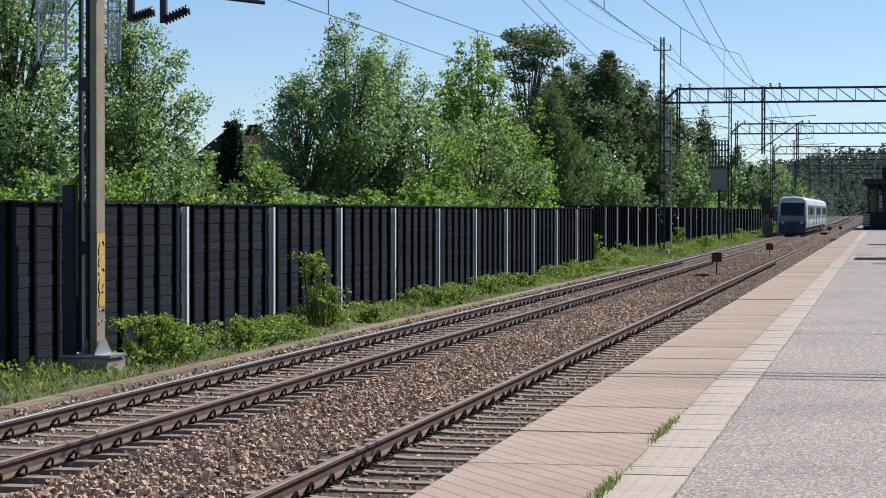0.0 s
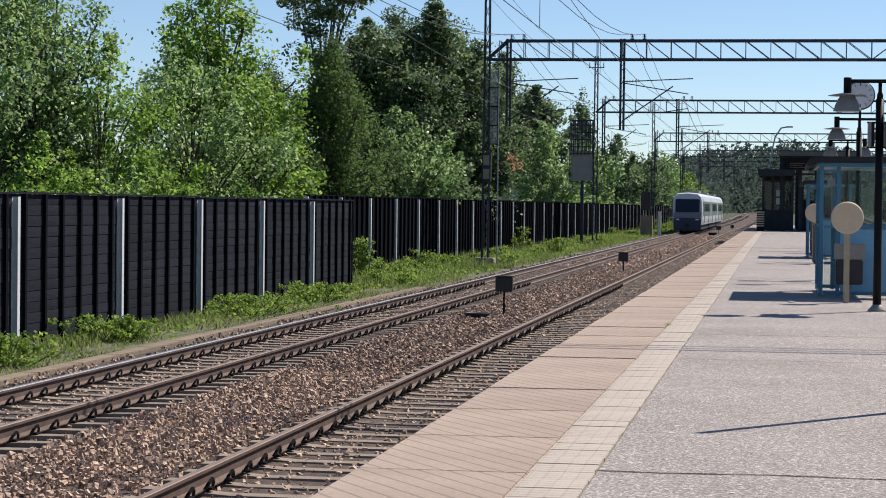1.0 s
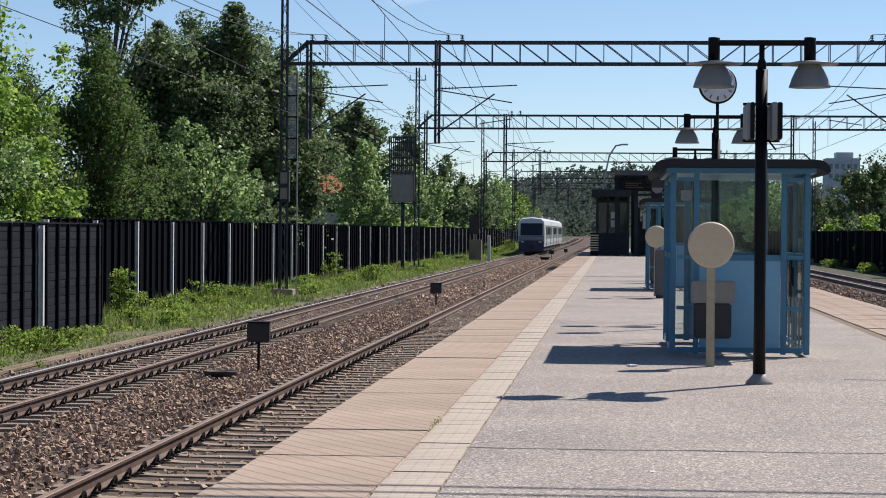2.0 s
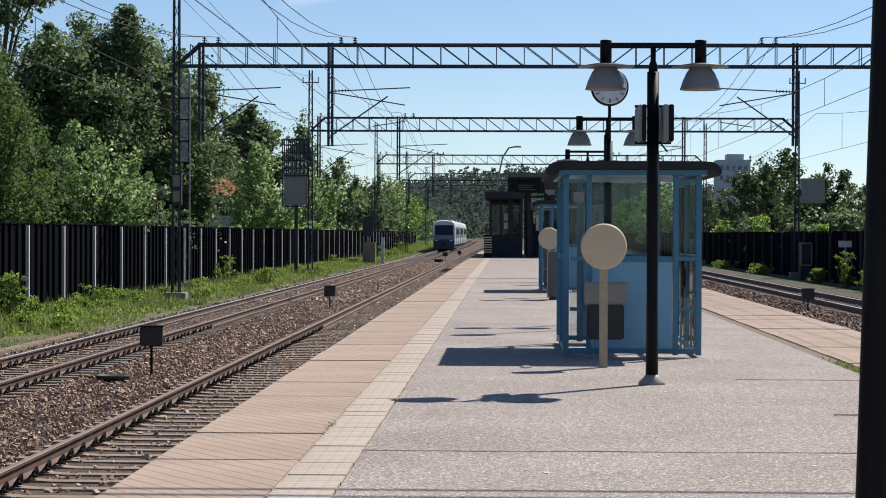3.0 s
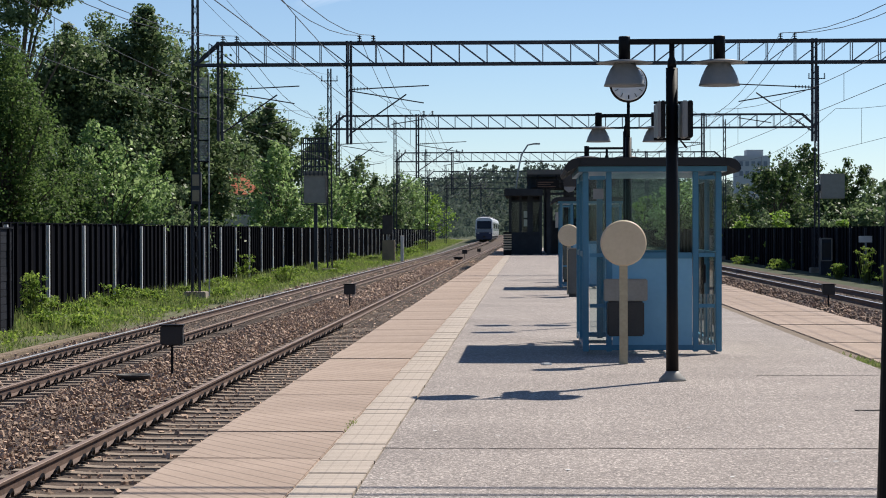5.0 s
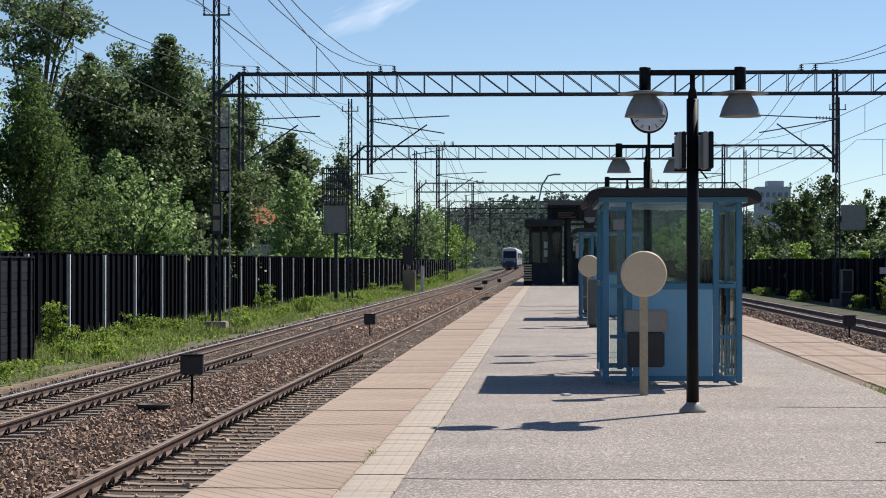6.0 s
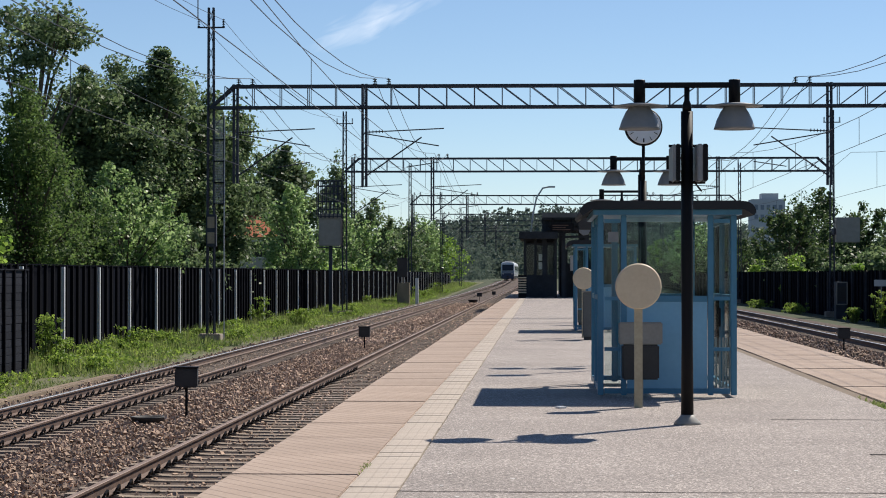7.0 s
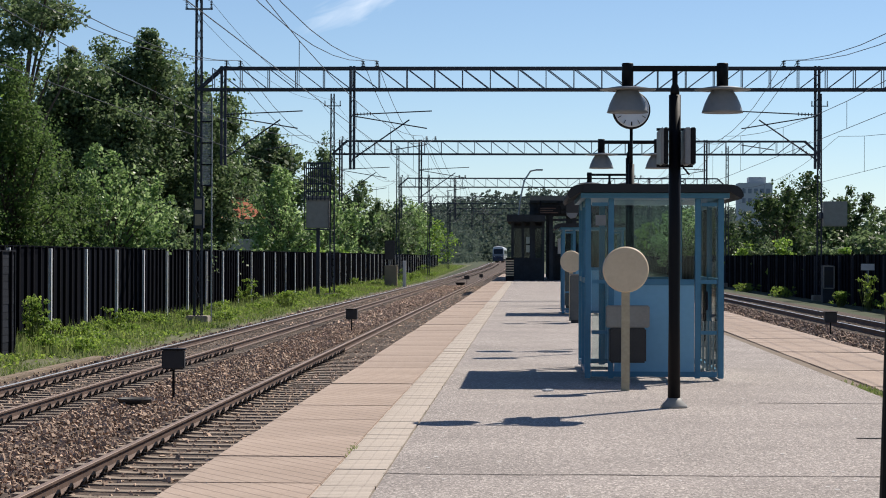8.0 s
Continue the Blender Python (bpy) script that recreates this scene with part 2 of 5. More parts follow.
# ---- mesh helpers ----
def add_box(bm, x0, x1, y0, y1, z0, z1, bevel=0.0):
    vs = [bm.verts.new((x, y, z)) for z in (z0, z1) for y in (y0, y1) for x in (x0, x1)]
    faces = [bm.faces.new([vs[i] for i in f]) for f in ((0, 2, 3, 1), (4, 5, 7, 6), (0, 1, 5, 4), (2, 6, 7, 3), (1, 3, 7, 5), (0, 4, 6, 2))]
    if bevel:
        bmesh.ops.bevel(bm, geom=list({e for f in faces for e in f.edges}), offset=bevel, segments=2, affect="EDGES")
    return bm


def box(x0, x1, y0, y1, z0, z1, bevel=0.0):
    return add_box(bmesh.new(), x0, x1, y0, y1, z0, z1, bevel)


def add_bar(bm, a, b, w, h=None, sides=4):
    """A bar of width w from a to b; sides > 4 makes it round."""
    a, b = Vector(a), Vector(b)
    d = b - a
    q = d.to_track_quat("Z", "Y").to_matrix()
    h = h or w
    rings = []
    for p in (a, b):
        ring = []
        for i in range(sides):
            t = (i + 0.5) * math.tau / sides
            k = 0.7071 if sides == 4 else 0.5
            ring.append(bm.verts.new(p + q @ Vector((math.cos(t) * w * k, math.sin(t) * h * k, 0))))
        rings.append(ring)
    for i in range(sides):
        j = (i + 1) % sides
        bm.faces.new((rings[0][i], rings[0][j], rings[1][j], rings[1][i]))
    bm.faces.new(rings[0][::-1])
    bm.faces.new(rings[1])
    return bm


def add_tube(bm, pts, r, sides=5):
    """One continuous round rod along a line of points."""
    pts = [Vector(p) for p in pts]
    rings = []
    for i, p in enumerate(pts):
        d = pts[min(i + 1, len(pts) - 1)] - pts[max(i - 1, 0)]
        q = d.to_track_quat("Z", "Y").to_matrix()
        rings.append([bm.verts.new(p + q @ Vector((math.cos(k * math.tau / sides) * r, math.sin(k * math.tau / sides) * r, 0))) for k in range(sides)])
    for a, b in zip(rings, rings[1:]):
        for k in range(sides):
            j = (k + 1) % sides
            bm.faces.new((a[k], a[j], b[j], b[k]))
    bm.faces.new(rings[0][::-1])
    bm.faces.new(rings[-1])
    return bm


def bar(a, b, w, h=None, sides=4):
    return add_bar(bmesh.new(), a, b, w, h, sides)


def add_turned(bm, profile, sides=24, centre=(0, 0, 0)):
    """A surface turned round z from (radius, height) steps."""
    c = Vector(centre)
    rings = []
    for r, z in profile:
        rings.append([bm.verts.new(c + Vector((max(r, 1e-4) * math.cos(i * math.tau / sides), max(r, 1e-4) * math.sin(i * math.tau / sides), z))) for i in range(sides)])
    for lo, hi in zip(rings, rings[1:]):
        for i in range(sides):
            j = (i + 1) % sides
            bm.faces.new((lo[i], lo[j], hi[j], hi[i])).smooth = True
    bm.faces.new(rings[0][::-1])
    bm.faces.new(rings[-1])
    return bm


def add_disc(bm, centre, radius, thick, axis="Y", sides=40, rim=0.2):
    """A lens-like disc facing along an axis, with a rounded rim."""
    t = bmesh.new()
    add_turned(t, [(radius * (1 - rim * 0.3), -thick / 2), (radius, -thick * 0.2), (radius, thick * 0.2), (radius * (1 - rim * 0.3), thick / 2)], sides)
    m = Matrix.Rotation(radians(90), 4, "X") if axis == "Y" else Matrix.Rotation(radians(90), 4, "Y")
    t.transform(Matrix.Translation(centre) @ m)
    me = bpy.data.meshes.new("t")
    t.to_mesh(me)
    t.free()
    bm.from_mesh(me)
    bpy.data.meshes.remove(me)
    return bm


def mesh_of(name, bm, mat):
    me = bpy.data.meshes.new(name)
    bm.normal_update()
    bm.to_mesh(me)
    bm.free()
    me.materials.append(mat)
    return me


def part(name, bm, mat, parent=None, label=""):
    ob = new(name, mesh_of(name, bm, mat))
    ob.parent = parent
    return tagged(ob, label) if label else ob


def piece(name, me, parent, m):
    """An object of its own on a shared mesh."""
    ob = new(name, me)
    ob.parent = parent
    ob.matrix_basis = m
    return ob


def thing(name, label, category, group="", kind="", at=None):
    ob = new(name)
    if at is not None:
        ob.matrix_basis = at
    return tagged(ob, label, category, group, kind)


def soup(name, verts, faces, mats, parent=None):
    me = bpy.data.meshes.new(name)
    me.from_pydata(verts if isinstance(verts, list) else verts.tolist(), [], faces if isinstance(faces, list) else faces.tolist())
    for m in mats if isinstance(mats, (list, tuple)) else (mats,):
        me.materials.append(m)
    ob = new(name, me)
    ob.parent = parent
    return ob


def quads(n):
    return np.arange(4 * n).reshape(n, 4)


def leaf_cloud(rng, centres, spreads, count, size, droop=0.0, flat=0.6):
    """Leaf-shaped quads scattered about the given centres: the corners of count small leaves."""
    k = rng.integers(0, len(centres), count)
    way = rng.normal(0, 1, (count, 3))
    way /= np.linalg.norm(way, axis=1)[:, None]
    p = centres[k] + way * (1.7 * rng.uniform(0, 1, count) ** 0.45)[:, None] * spreads[k][:, None] * np.array([1, 1, flat])
    n = rng.normal(0, 0.9, (count, 3)) + way * 0.4 + np.array([0, 0, 0.75])
    n /= np.linalg.norm(n, axis=1)[:, None]
    u = rng.normal(0, 1, (count, 3)) + np.array([0, 0, -droop])
    u -= n * (u * n).sum(1)[:, None]
    u /= np.linalg.norm(u, axis=1)[:, None]
    v = np.cross(n, u)
    s = size * rng.uniform(0.6, 1.4, count)[:, None]
    w = s * 0.33
    return np.stack([p - u * s * 0.5, p + v * w, p + u * s * 0.5, p - v * w], 1).reshape(-1, 3)


# ---- the setting: levels and lines (metres, platform top at 0) ----
RAIL_Z = -0.73
BED_Z = -0.96
NEAR_L, FAR_L, NEAR_R, FAR_R = -4.28, -8.80, 7.78, 12.30
EDGE_L, EDGE_R = -2.57, 6.08
Y0, Y1 = -60.0, 900.0


def bend(y):
    """The line runs straight and bends slightly far away."""
    return 0.0 if y < 220 else 2.0 * (1 - math.exp(-(((y - 220) / 90) ** 2))) - 0.0065 * min(max(0.0, y - 400), 160)


def grade(y):
    """The line climbs gently far away."""
    return min(max(0.0, y - 240), 170) * 0.007


def build_ground():
    bm = bmesh.new()
    xs = [-900, -200, -60, -30, -18, -14, -11.6, -10.6, 14.6, 15.6, 20, 40, 120, 900]
    zs = [0.5, 0.3, 0, -0.6, -1.1, -1.12, -1.10, BED_Z - 0.14, BED_Z - 0.14, -1.10, -1.1, -0.3, 0, 0.5]
    ys = [-300, -60, 0, 60, 150, 240, 410, 940, 2500]
    grid = [[bm.verts.new((x, y, z + grade(y))) for x, z in zip(xs, zs)] for y in ys]
    for a, b in zip(grid, grid[1:]):
        for i in range(len(xs) - 1):
            bm.faces.new((a[i], a[i + 1], b[i + 1], b[i]))
    tagged(part("ground", bm, EARTH), "green and brown earth beside the railway", "ground", kind="structure")
    for name, x0, x1 in (("ballast_bed_west", -10.7, EDGE_L + 0.25), ("ballast_bed_east", EDGE_R - 0.25, 15.2)):
        bm = bmesh.new()
        prev = None
        for i in range(0, 97):
            y = Y0 + i * 10
            row = [bm.verts.new((x + bend(y), y, grade(y) + BED_Z - (0.0 if min(abs(x - c) for c in (NEAR_L, FAR_L, NEAR_R, FAR_R)) < 1.5 else 0) + noise.noise((x * 0.7, y * 0.3, 0)) * 0.02)) for x in np.linspace(x0, x1, 17)]
            if prev:
                for k in range(16):
                    bm.faces.new((prev[k], prev[k + 1], row[k + 1], row[k]))
            prev = row
        tagged(part(name, bm, BALLAST), "brown ballast bed, darkened for the shade between stones", "ballast", kind="structure")
    bm = bmesh.new()
    for x0, x1 in ((-16.2, -10.75),):
        prev = None
        for i in range(0, 49):
            y = Y0 + i * 10
            row = [bm.verts.new((x, y, grade(y) - 1.03 + noise.noise((x, y * 0.2, 3)) * 0.04)) for x in np.linspace(x0, x1, 5)]
            if prev:
                for k in range(4):
                    bm.faces.new((prev[k], prev[k + 1], row[k + 1], row[k]))
            prev = row
    tagged(part("verge", bm, SOIL), "dry soil verge with grass along the fence", "verge", kind="structure")
    kerb = thing("cable_trough", "low brown concrete cable trough along the track", "cable trough", kind="structure")
    lid = mesh_of("trough_lid", box(-0.16, 0.16, -0.985, 0.985, -0.14, 0.04, 0.01), TROUGH)
    for i in range(58):
        piece("trough_lid", lid, kerb, pose(-11.05 + random.uniform(-0.01, 0.01), Y0 + 2 * i, -0.97, 0, random.uniform(-1, 1), random.uniform(-0.3, 0.3)))


def rail_profile():
    return [(-0.07, 0.0), (0.07, 0.0), (0.07, 0.012), (0.012, 0.035), (0.010, 0.125), (0.036, 0.137), (0.036, 0.166), (0.030, 0.172), (-0.030, 0.172), (-0.036, 0.166), (-0.036, 0.137), (-0.010, 0.125), (-0.012, 0.035), (-0.07, 0.012)]


def build_rail(x, parent, head):
    bm = bmesh.new()
    prof = rail_profile()
    ys = [Y0, 0, 100, 200] + list(range(220, 901, 20))
    rings = [[bm.verts.new((x + bend(y) + px, y, RAIL_Z - 0.172 + pz + grade(y))) for px, pz in prof] for y in ys]
    for a, b in zip(rings, rings[1:]):
        for i in range(len(prof)):
            j = (i + 1) % len(prof)
            f = bm.faces.new((a[j], a[i], b[i], b[j]))
            f.material_index = 1 if 6 <= i <= 8 else 0
    ob = part("rail", bm, RUST, parent, "rusty steel rail with a worn head")
    ob.data.materials.append(head)
    return ob


def sleeper_mesh():
    bm = bmesh.new()
    prof = [(-1.25, 0.0), (-0.95, 0.0), (-0.45, -0.035), (0.45, -0.035), (0.95, 0.0), (1.25, 0.0)]
    rings = []
    for x, z in prof:
        rings.append([bm.verts.new((x, y, zz)) for y, zz in ((-0.14, -0.18), (-0.10, z), (0.10, z), (0.14, -0.18))])
    for a, b in zip(rings, rings[1:]):
        for i in range(3):
            bm.faces.new((a[i + 1], a[i], b[i], b[i + 1]))
    bm.faces.new(rings[0])
    bm.faces.new(rings[-1][::-1])
    return mesh_of("sleeper", bm, SLEEPER)


def clip_mesh():
    bm = bmesh.new()
    pts = [(0.0, -0.12, 0.02), (0.02, -0.085, 0.065), (0.03, 0.0, 0.10), (0.02, 0.085, 0.065), (0.0, 0.12, 0.02)]
    for a, b in zip(pts, pts[1:]):
        add_bar(bm, a, b, 0.023)
    add_box(bm, -0.04, 0.04, -0.05, 0.05, 0.0, 0.022)
    return mesh_of("rail_clip", bm, BLACK)


def build_tracks():
    sl, clip = sleeper_mesh(), clip_mesh()
    base = [v.co.copy() for v in sl.vertices]
    polys = [list(p.vertices) for p in sl.polygons]
    for k, (xc, head) in enumerate(((NEAR_L, RAILTOP_DULL), (FAR_L, RAILTOP), (NEAR_R, RAILTOP_DULL), (FAR_R, RAILTOP))):
        track = thing("railway_track", "rusty rails on concrete sleepers in brown ballast", "railway track", "railway tracks", "structure")
        for s in (-0.7525, 0.7525):
            build_rail(xc + s, track, head if abs(xc + s) > 9 else RAILTOP_DULL)
        first = -46.0 if k < 2 else 200.0
        n = 160 if k < 2 else 0
        z = RAIL_Z - 0.172
        for i in range(n):
            s = piece("sleeper", sl, track, pose(xc + random.uniform(-0.02, 0.02), first + 0.65 * i, z - random.uniform(0, 0.006), 0, 0, random.uniform(-0.6, 0.6)))
            for side in ((-0.7525, 0.7525)):
                piece("rail_clip", clip, s, pose(side + 0.10, 0, 0.0))
        vs, fs = [], []
        y = first + 0.65 * n if n else -20.0
        while y < 420:
            o = len(vs)
            vs += [(c.x + xc + bend(y), c.y + y, c.z + z + grade(y)) for c in base]
            fs += [[o + i for i in p] for p in polys]
            y += 0.65
        tagged(soup("far_sleepers", vs, fs, SLEEPER, track), kind="stuff")


def build_stones():
    rng = np.random.default_rng(5)
    rock = np.array([(a * q, b * q, c) for c, q in ((-1, 1.0), (1, 0.72)) for a, b in ((-1, -1), (1, -1), (1, 1), (-1, 1))], float) * 0.62
    sides = np.array([(4, 5, 6, 7), (0, 1, 5, 4), (1, 2, 6, 5), (2, 3, 7, 6), (3, 0, 4, 7)])
    for n, x0, x1, ya, yb, size, name in ((40000, -10.6, -2.5, -40, 20, 0.030, "ballast_stones"), (25000, -10.6, -2.5, 18, 80, 0.034, "ballast_stones"), (8500, -10.6, -2.5, 80, 190, 0.062, "ballast_stones"), (4500, 6.2, 14.4, 55, 130, 0.058, "ballast_stones")):
        y = rng.uniform(ya, yb, n)
        lo, hi = (-7.7, -5.4) if x0 < 0 else (9.0, 11.1)
        x = np.where(rng.uniform(0, 1, n) < 0.42, rng.uniform(lo, hi, n), rng.uniform(x0, x1, n))
        s = size * rng.uniform(0.6, 1.5, (n, 1, 1)) * rng.uniform(0.6, 1.2, (n, 1, 3))
        z = np.full(n, BED_Z + 0.0)
        mid = ((x > -7.5) & (x < -5.6)) | (x < -10.1) | ((x > 9.1) & (x < 11.0))
        z += np.where(mid, rng.uniform(0.0, 0.09, n), rng.uniform(-0.015, 0.02, n))
        v = rock[None] * s + rng.normal(0, 0.15, (n, 8, 3)) * s
        a = rng.uniform(0, math.tau, n)
        b = rng.uniform(-1.4, 1.4, n)
        ca, sa, cb, sb = np.cos(a)[:, None], np.sin(a)[:, None], np.cos(b)[:, None], np.sin(b)[:, None]
        vx, vy, vz = v[..., 0], v[..., 1] * cb - v[..., 2] * sb, v[..., 1] * sb + v[..., 2] * cb
        w = np.stack([vx * ca - vy * sa + x[:, None], vx * sa + vy * ca + y[:, None], vz + z[:, None]], -1).reshape(-1, 3)
        f = (sides[None] + 8 * np.arange(n)[:, None, None]).reshape(-1, 4)
        tagged(soup(name, w, f, STONE), "loose brown crushed ballast stones between the sleepers", "ballast stones", kind="stuff")


def build_platform():
    p = thing("platform", "grey asphalt island platform with concrete edges", "platform", kind="structure")
    part("asphalt_deck", box(-1.08, 4.2, Y0, 215, -0.25, 0.0), ASPHALT, p, "worn grey asphalt with fine cracks")
    for name, x0, x1 in (("platform_wall", EDGE_L + 0.10, -1.14), ("platform_wall", 4.25, EDGE_R - 0.10)):
        part(name, box(x0, x1, Y0, 215, -1.3, -0.16), CONCRETE, p, "stained concrete platform wall")
    slab = mesh_of("edge_slab", box(EDGE_L, -1.505, -1.012, 1.012, -0.16, 0.0, 0.008), SLAB)
    for i in range(134):
        piece("edge_slab", slab, p, pose(0, Y0 + 1.15 + 2.04 * i, random.uniform(-0.004, 0.004), 0, random.uniform(-0.1, 0.1), 0))
    slab = mesh_of("edge_slab", box(4.42, EDGE_R, -1.0193, 1.0193, -0.16, 0.0, 0.008), SLAB)
    for i in range(134):
        piece("edge_slab", slab, p, pose(0, Y0 + 1.15 + 2.04 * i, random.uniform(-0.004, 0.004), 0, random.uniform(-0.1, 0.1), 0))
    plate = mesh_of("tactile_plate", box(-1.495, -1.095, -0.1985, 0.1985, -0.1, 0.004, 0.003), TACTILE)
    for i in range(300):
        piece("tactile_plate", plate, p, pose(random.uniform(-0.004, 0.004), -46 + 0.4 * i, random.uniform(-0.003, 0.003)))
    bm = bmesh.new()
    for i in range(190):
        add_box(bm, -1.495, -1.095, 74 + 0.4 * i - 0.196, 74 + 0.4 * i + 0.196, -0.1, 0.004)
    tagged(part("far_tactile_plates", bm, TACTILE, p), kind="stuff")
    part("joint_filler", box(-1.54, -1.06, Y0, 150, -0.2, -0.025), SOIL, p)
    part("joint_filler", box(4.15, 4.45, Y0, 150, -0.2, -0.02), TROUGH, p)
    # cracks and joints across the asphalt
    for y, x0, x1, w in ((16.3, -1.1, 4.1, 0.018), (11.6, -1.05, 4.1, 0.012), (19.8, 3.0, 4.15, 0.05), (24.5, 2.6, 4.1, 0.03), (-6.0, -1.1, 4.1, 0.02), (-18.0, -1.1, 4.1, 0.025), (1.5, -1.1, 4.1, 0.02)):
        bm = bmesh.new()
        xs = np.linspace(x0, x1, 24)
        pts = [(x, y + noise.noise((x * 1.7, y, 0)) * 0.06, 0) for x in xs]
        top = [(bm.verts.new((x, yy - w * random.uniform(0.4, 1), 0.004)), bm.verts.new((x, yy + w * random.uniform(0.4, 1), 0.004))) for x, yy, _ in pts]
        for a, b in zip(top, top[1:]):
            bm.faces.new((a[0], b[0], b[1], a[1]))
        part("crack", bm, BATTEN, p, "dark crack across the asphalt")


def build_specks():
    rng = np.random.default_rng(31)
    n = 500
    x, y = rng.uniform(-1.1, 4.1, n), -30 + 75 * rng.uniform(0, 1, n)
    r = rng.uniform(0.006, 0.022, n)
    ang = np.arange(6) * math.tau / 6
    top = np.stack([x[:, None] + np.cos(ang) * r[:, None], y[:, None] + np.sin(ang) * r[:, None] * rng.uniform(0.5, 1.2, (n, 1)), np.full((n, 6), 0.004)], -1)
    tagged(soup("gum_spots", top.reshape(-1, 3), np.arange(6 * n).reshape(n, 6), WHITE), "pale gum spots and chips trodden into the asphalt", "gum spots", kind="stuff")


build_specks()
build_ground()
build_tracks()
build_platform()


# ---- noise fences ----
def build_fence(name, x, ya, yb, step, z1, per, planks_to, label, face=1, steel=None):
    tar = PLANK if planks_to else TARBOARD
    f = thing(name, label, "noise fence", kind="structure")
    n = int((yb - ya) / step)
    h = z1 + 1.15
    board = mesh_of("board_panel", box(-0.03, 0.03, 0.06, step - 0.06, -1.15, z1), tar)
    plank = mesh_of("plank", box(-0.022, 0.022, 0.06, step - 0.06, -0.098, 0.098, 0.006), PLANK)
    bw = 0.05 if planks_to else 0.08
    batten = mesh_of("batten", box(-0.03, 0.03 if planks_to else 0.05, -bw, bw, -1.12, z1 + 0.01), BATTEN)
    bm = box(-0.08, 0.02, -0.012, 0.012, -1.15, z1 - 0.04)
    add_box(bm, 0.02, 0.036, -0.065, 0.065, -1.15, z1 - 0.04)
    add_box(bm, -0.082, -0.07, -0.085, 0.085, -1.15, z1 - 0.04)
    post = mesh_of("steel_post", bm, steel or POSTSTEEL)
    cap = mesh_of("coping_board", box(-0.06, 0.07, 0.0, step, z1, z1 + 0.035), tar)
    for i in range(n):
        y = ya + i * step
        piece("steel_post", post, f, pose(x + face * 0.10, y, 0))
        if i < planks_to:
            for k in range(int(h / 0.2)):
                piece("plank", plank, f, pose(x + random.uniform(-0.006, 0.006), y, -1.04 + k * 0.2 + 0.1, 0, random.uniform(-0.5, 0.5)))
            piece("board_panel", board, f, pose(x - face * 0.06, y, -0.02))
        else:
            piece("board_panel", board, f, pose(x, y, random.uniform(-0.02, 0.01)))
        piece("coping_board", cap, f, pose(x, y, random.uniform(-0.01, 0.02)))
        for k in range(per):
            piece("batten", batten, f, pose(x + face * 0.06, y + (k + 0.5) * step / per + random.uniform(-0.05, 0.05), random.uniform(-0.015, 0.015), 0, 0, random.uniform(-2, 2)))
    return f


build_fence("fence_west", -13.7, -24.6, 56.7, 6.25, 1.75, 6, 14, "tall black tarred timber noise fence with grey steel posts")
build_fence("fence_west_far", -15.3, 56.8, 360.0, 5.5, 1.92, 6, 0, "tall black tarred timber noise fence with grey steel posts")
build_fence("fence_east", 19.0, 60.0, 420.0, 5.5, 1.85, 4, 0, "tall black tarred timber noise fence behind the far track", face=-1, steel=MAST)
tagged(part("fence_return", box(-15.25, -13.65, 56.66, 56.72, -1.15, 1.75), PLANK), "black tarred timber fence end", "fence", kind="structure")


# ---- overhead line ----
def add_lattice(bm, x, y, z0, z1, w=0.30, d=0.22, leg=0.06, step=0.75):
    """A four-legged lattice mast that tapers to its top."""
    n = max(2, int((z1 - z0) / step))
    def corner(k, z):
        s = 1 - 0.35 * (z - z0) / (z1 - z0)
        return (x + (-1, 1, 1, -1)[k] * w / 2 * s, y + (-1, -1, 1, 1)[k] * d / 2 * s, z)
    for k in range(4):
        add_bar(bm, corner(k, z0), corner(k, z1), leg)
    for i in range(n):
        za, zb = z0 + (z1 - z0) * i / n, z0 + (z1 - z0) * (i + 1) / n
        for k in range(4):
            j = (k + 1) % 4
            a, b = (k, j) if i % 2 else (j, k)
            add_bar(bm, corner(a, za), corner(b, zb), 0.022)
    return bm


def add_insulator(bm, a, b, r=0.06, sheds=5):
    a, b = Vector(a), Vector(b)
    add_bar(bm, a, b, r * 0.6, sides=8)
    for i in range(sheds):
        p = a.lerp(b, (i + 0.5) / sheds)
        d = (b - a).normalized() * 0.012
        add_bar(bm, p - d, p + d, r * 2, sides=10)
    return bm


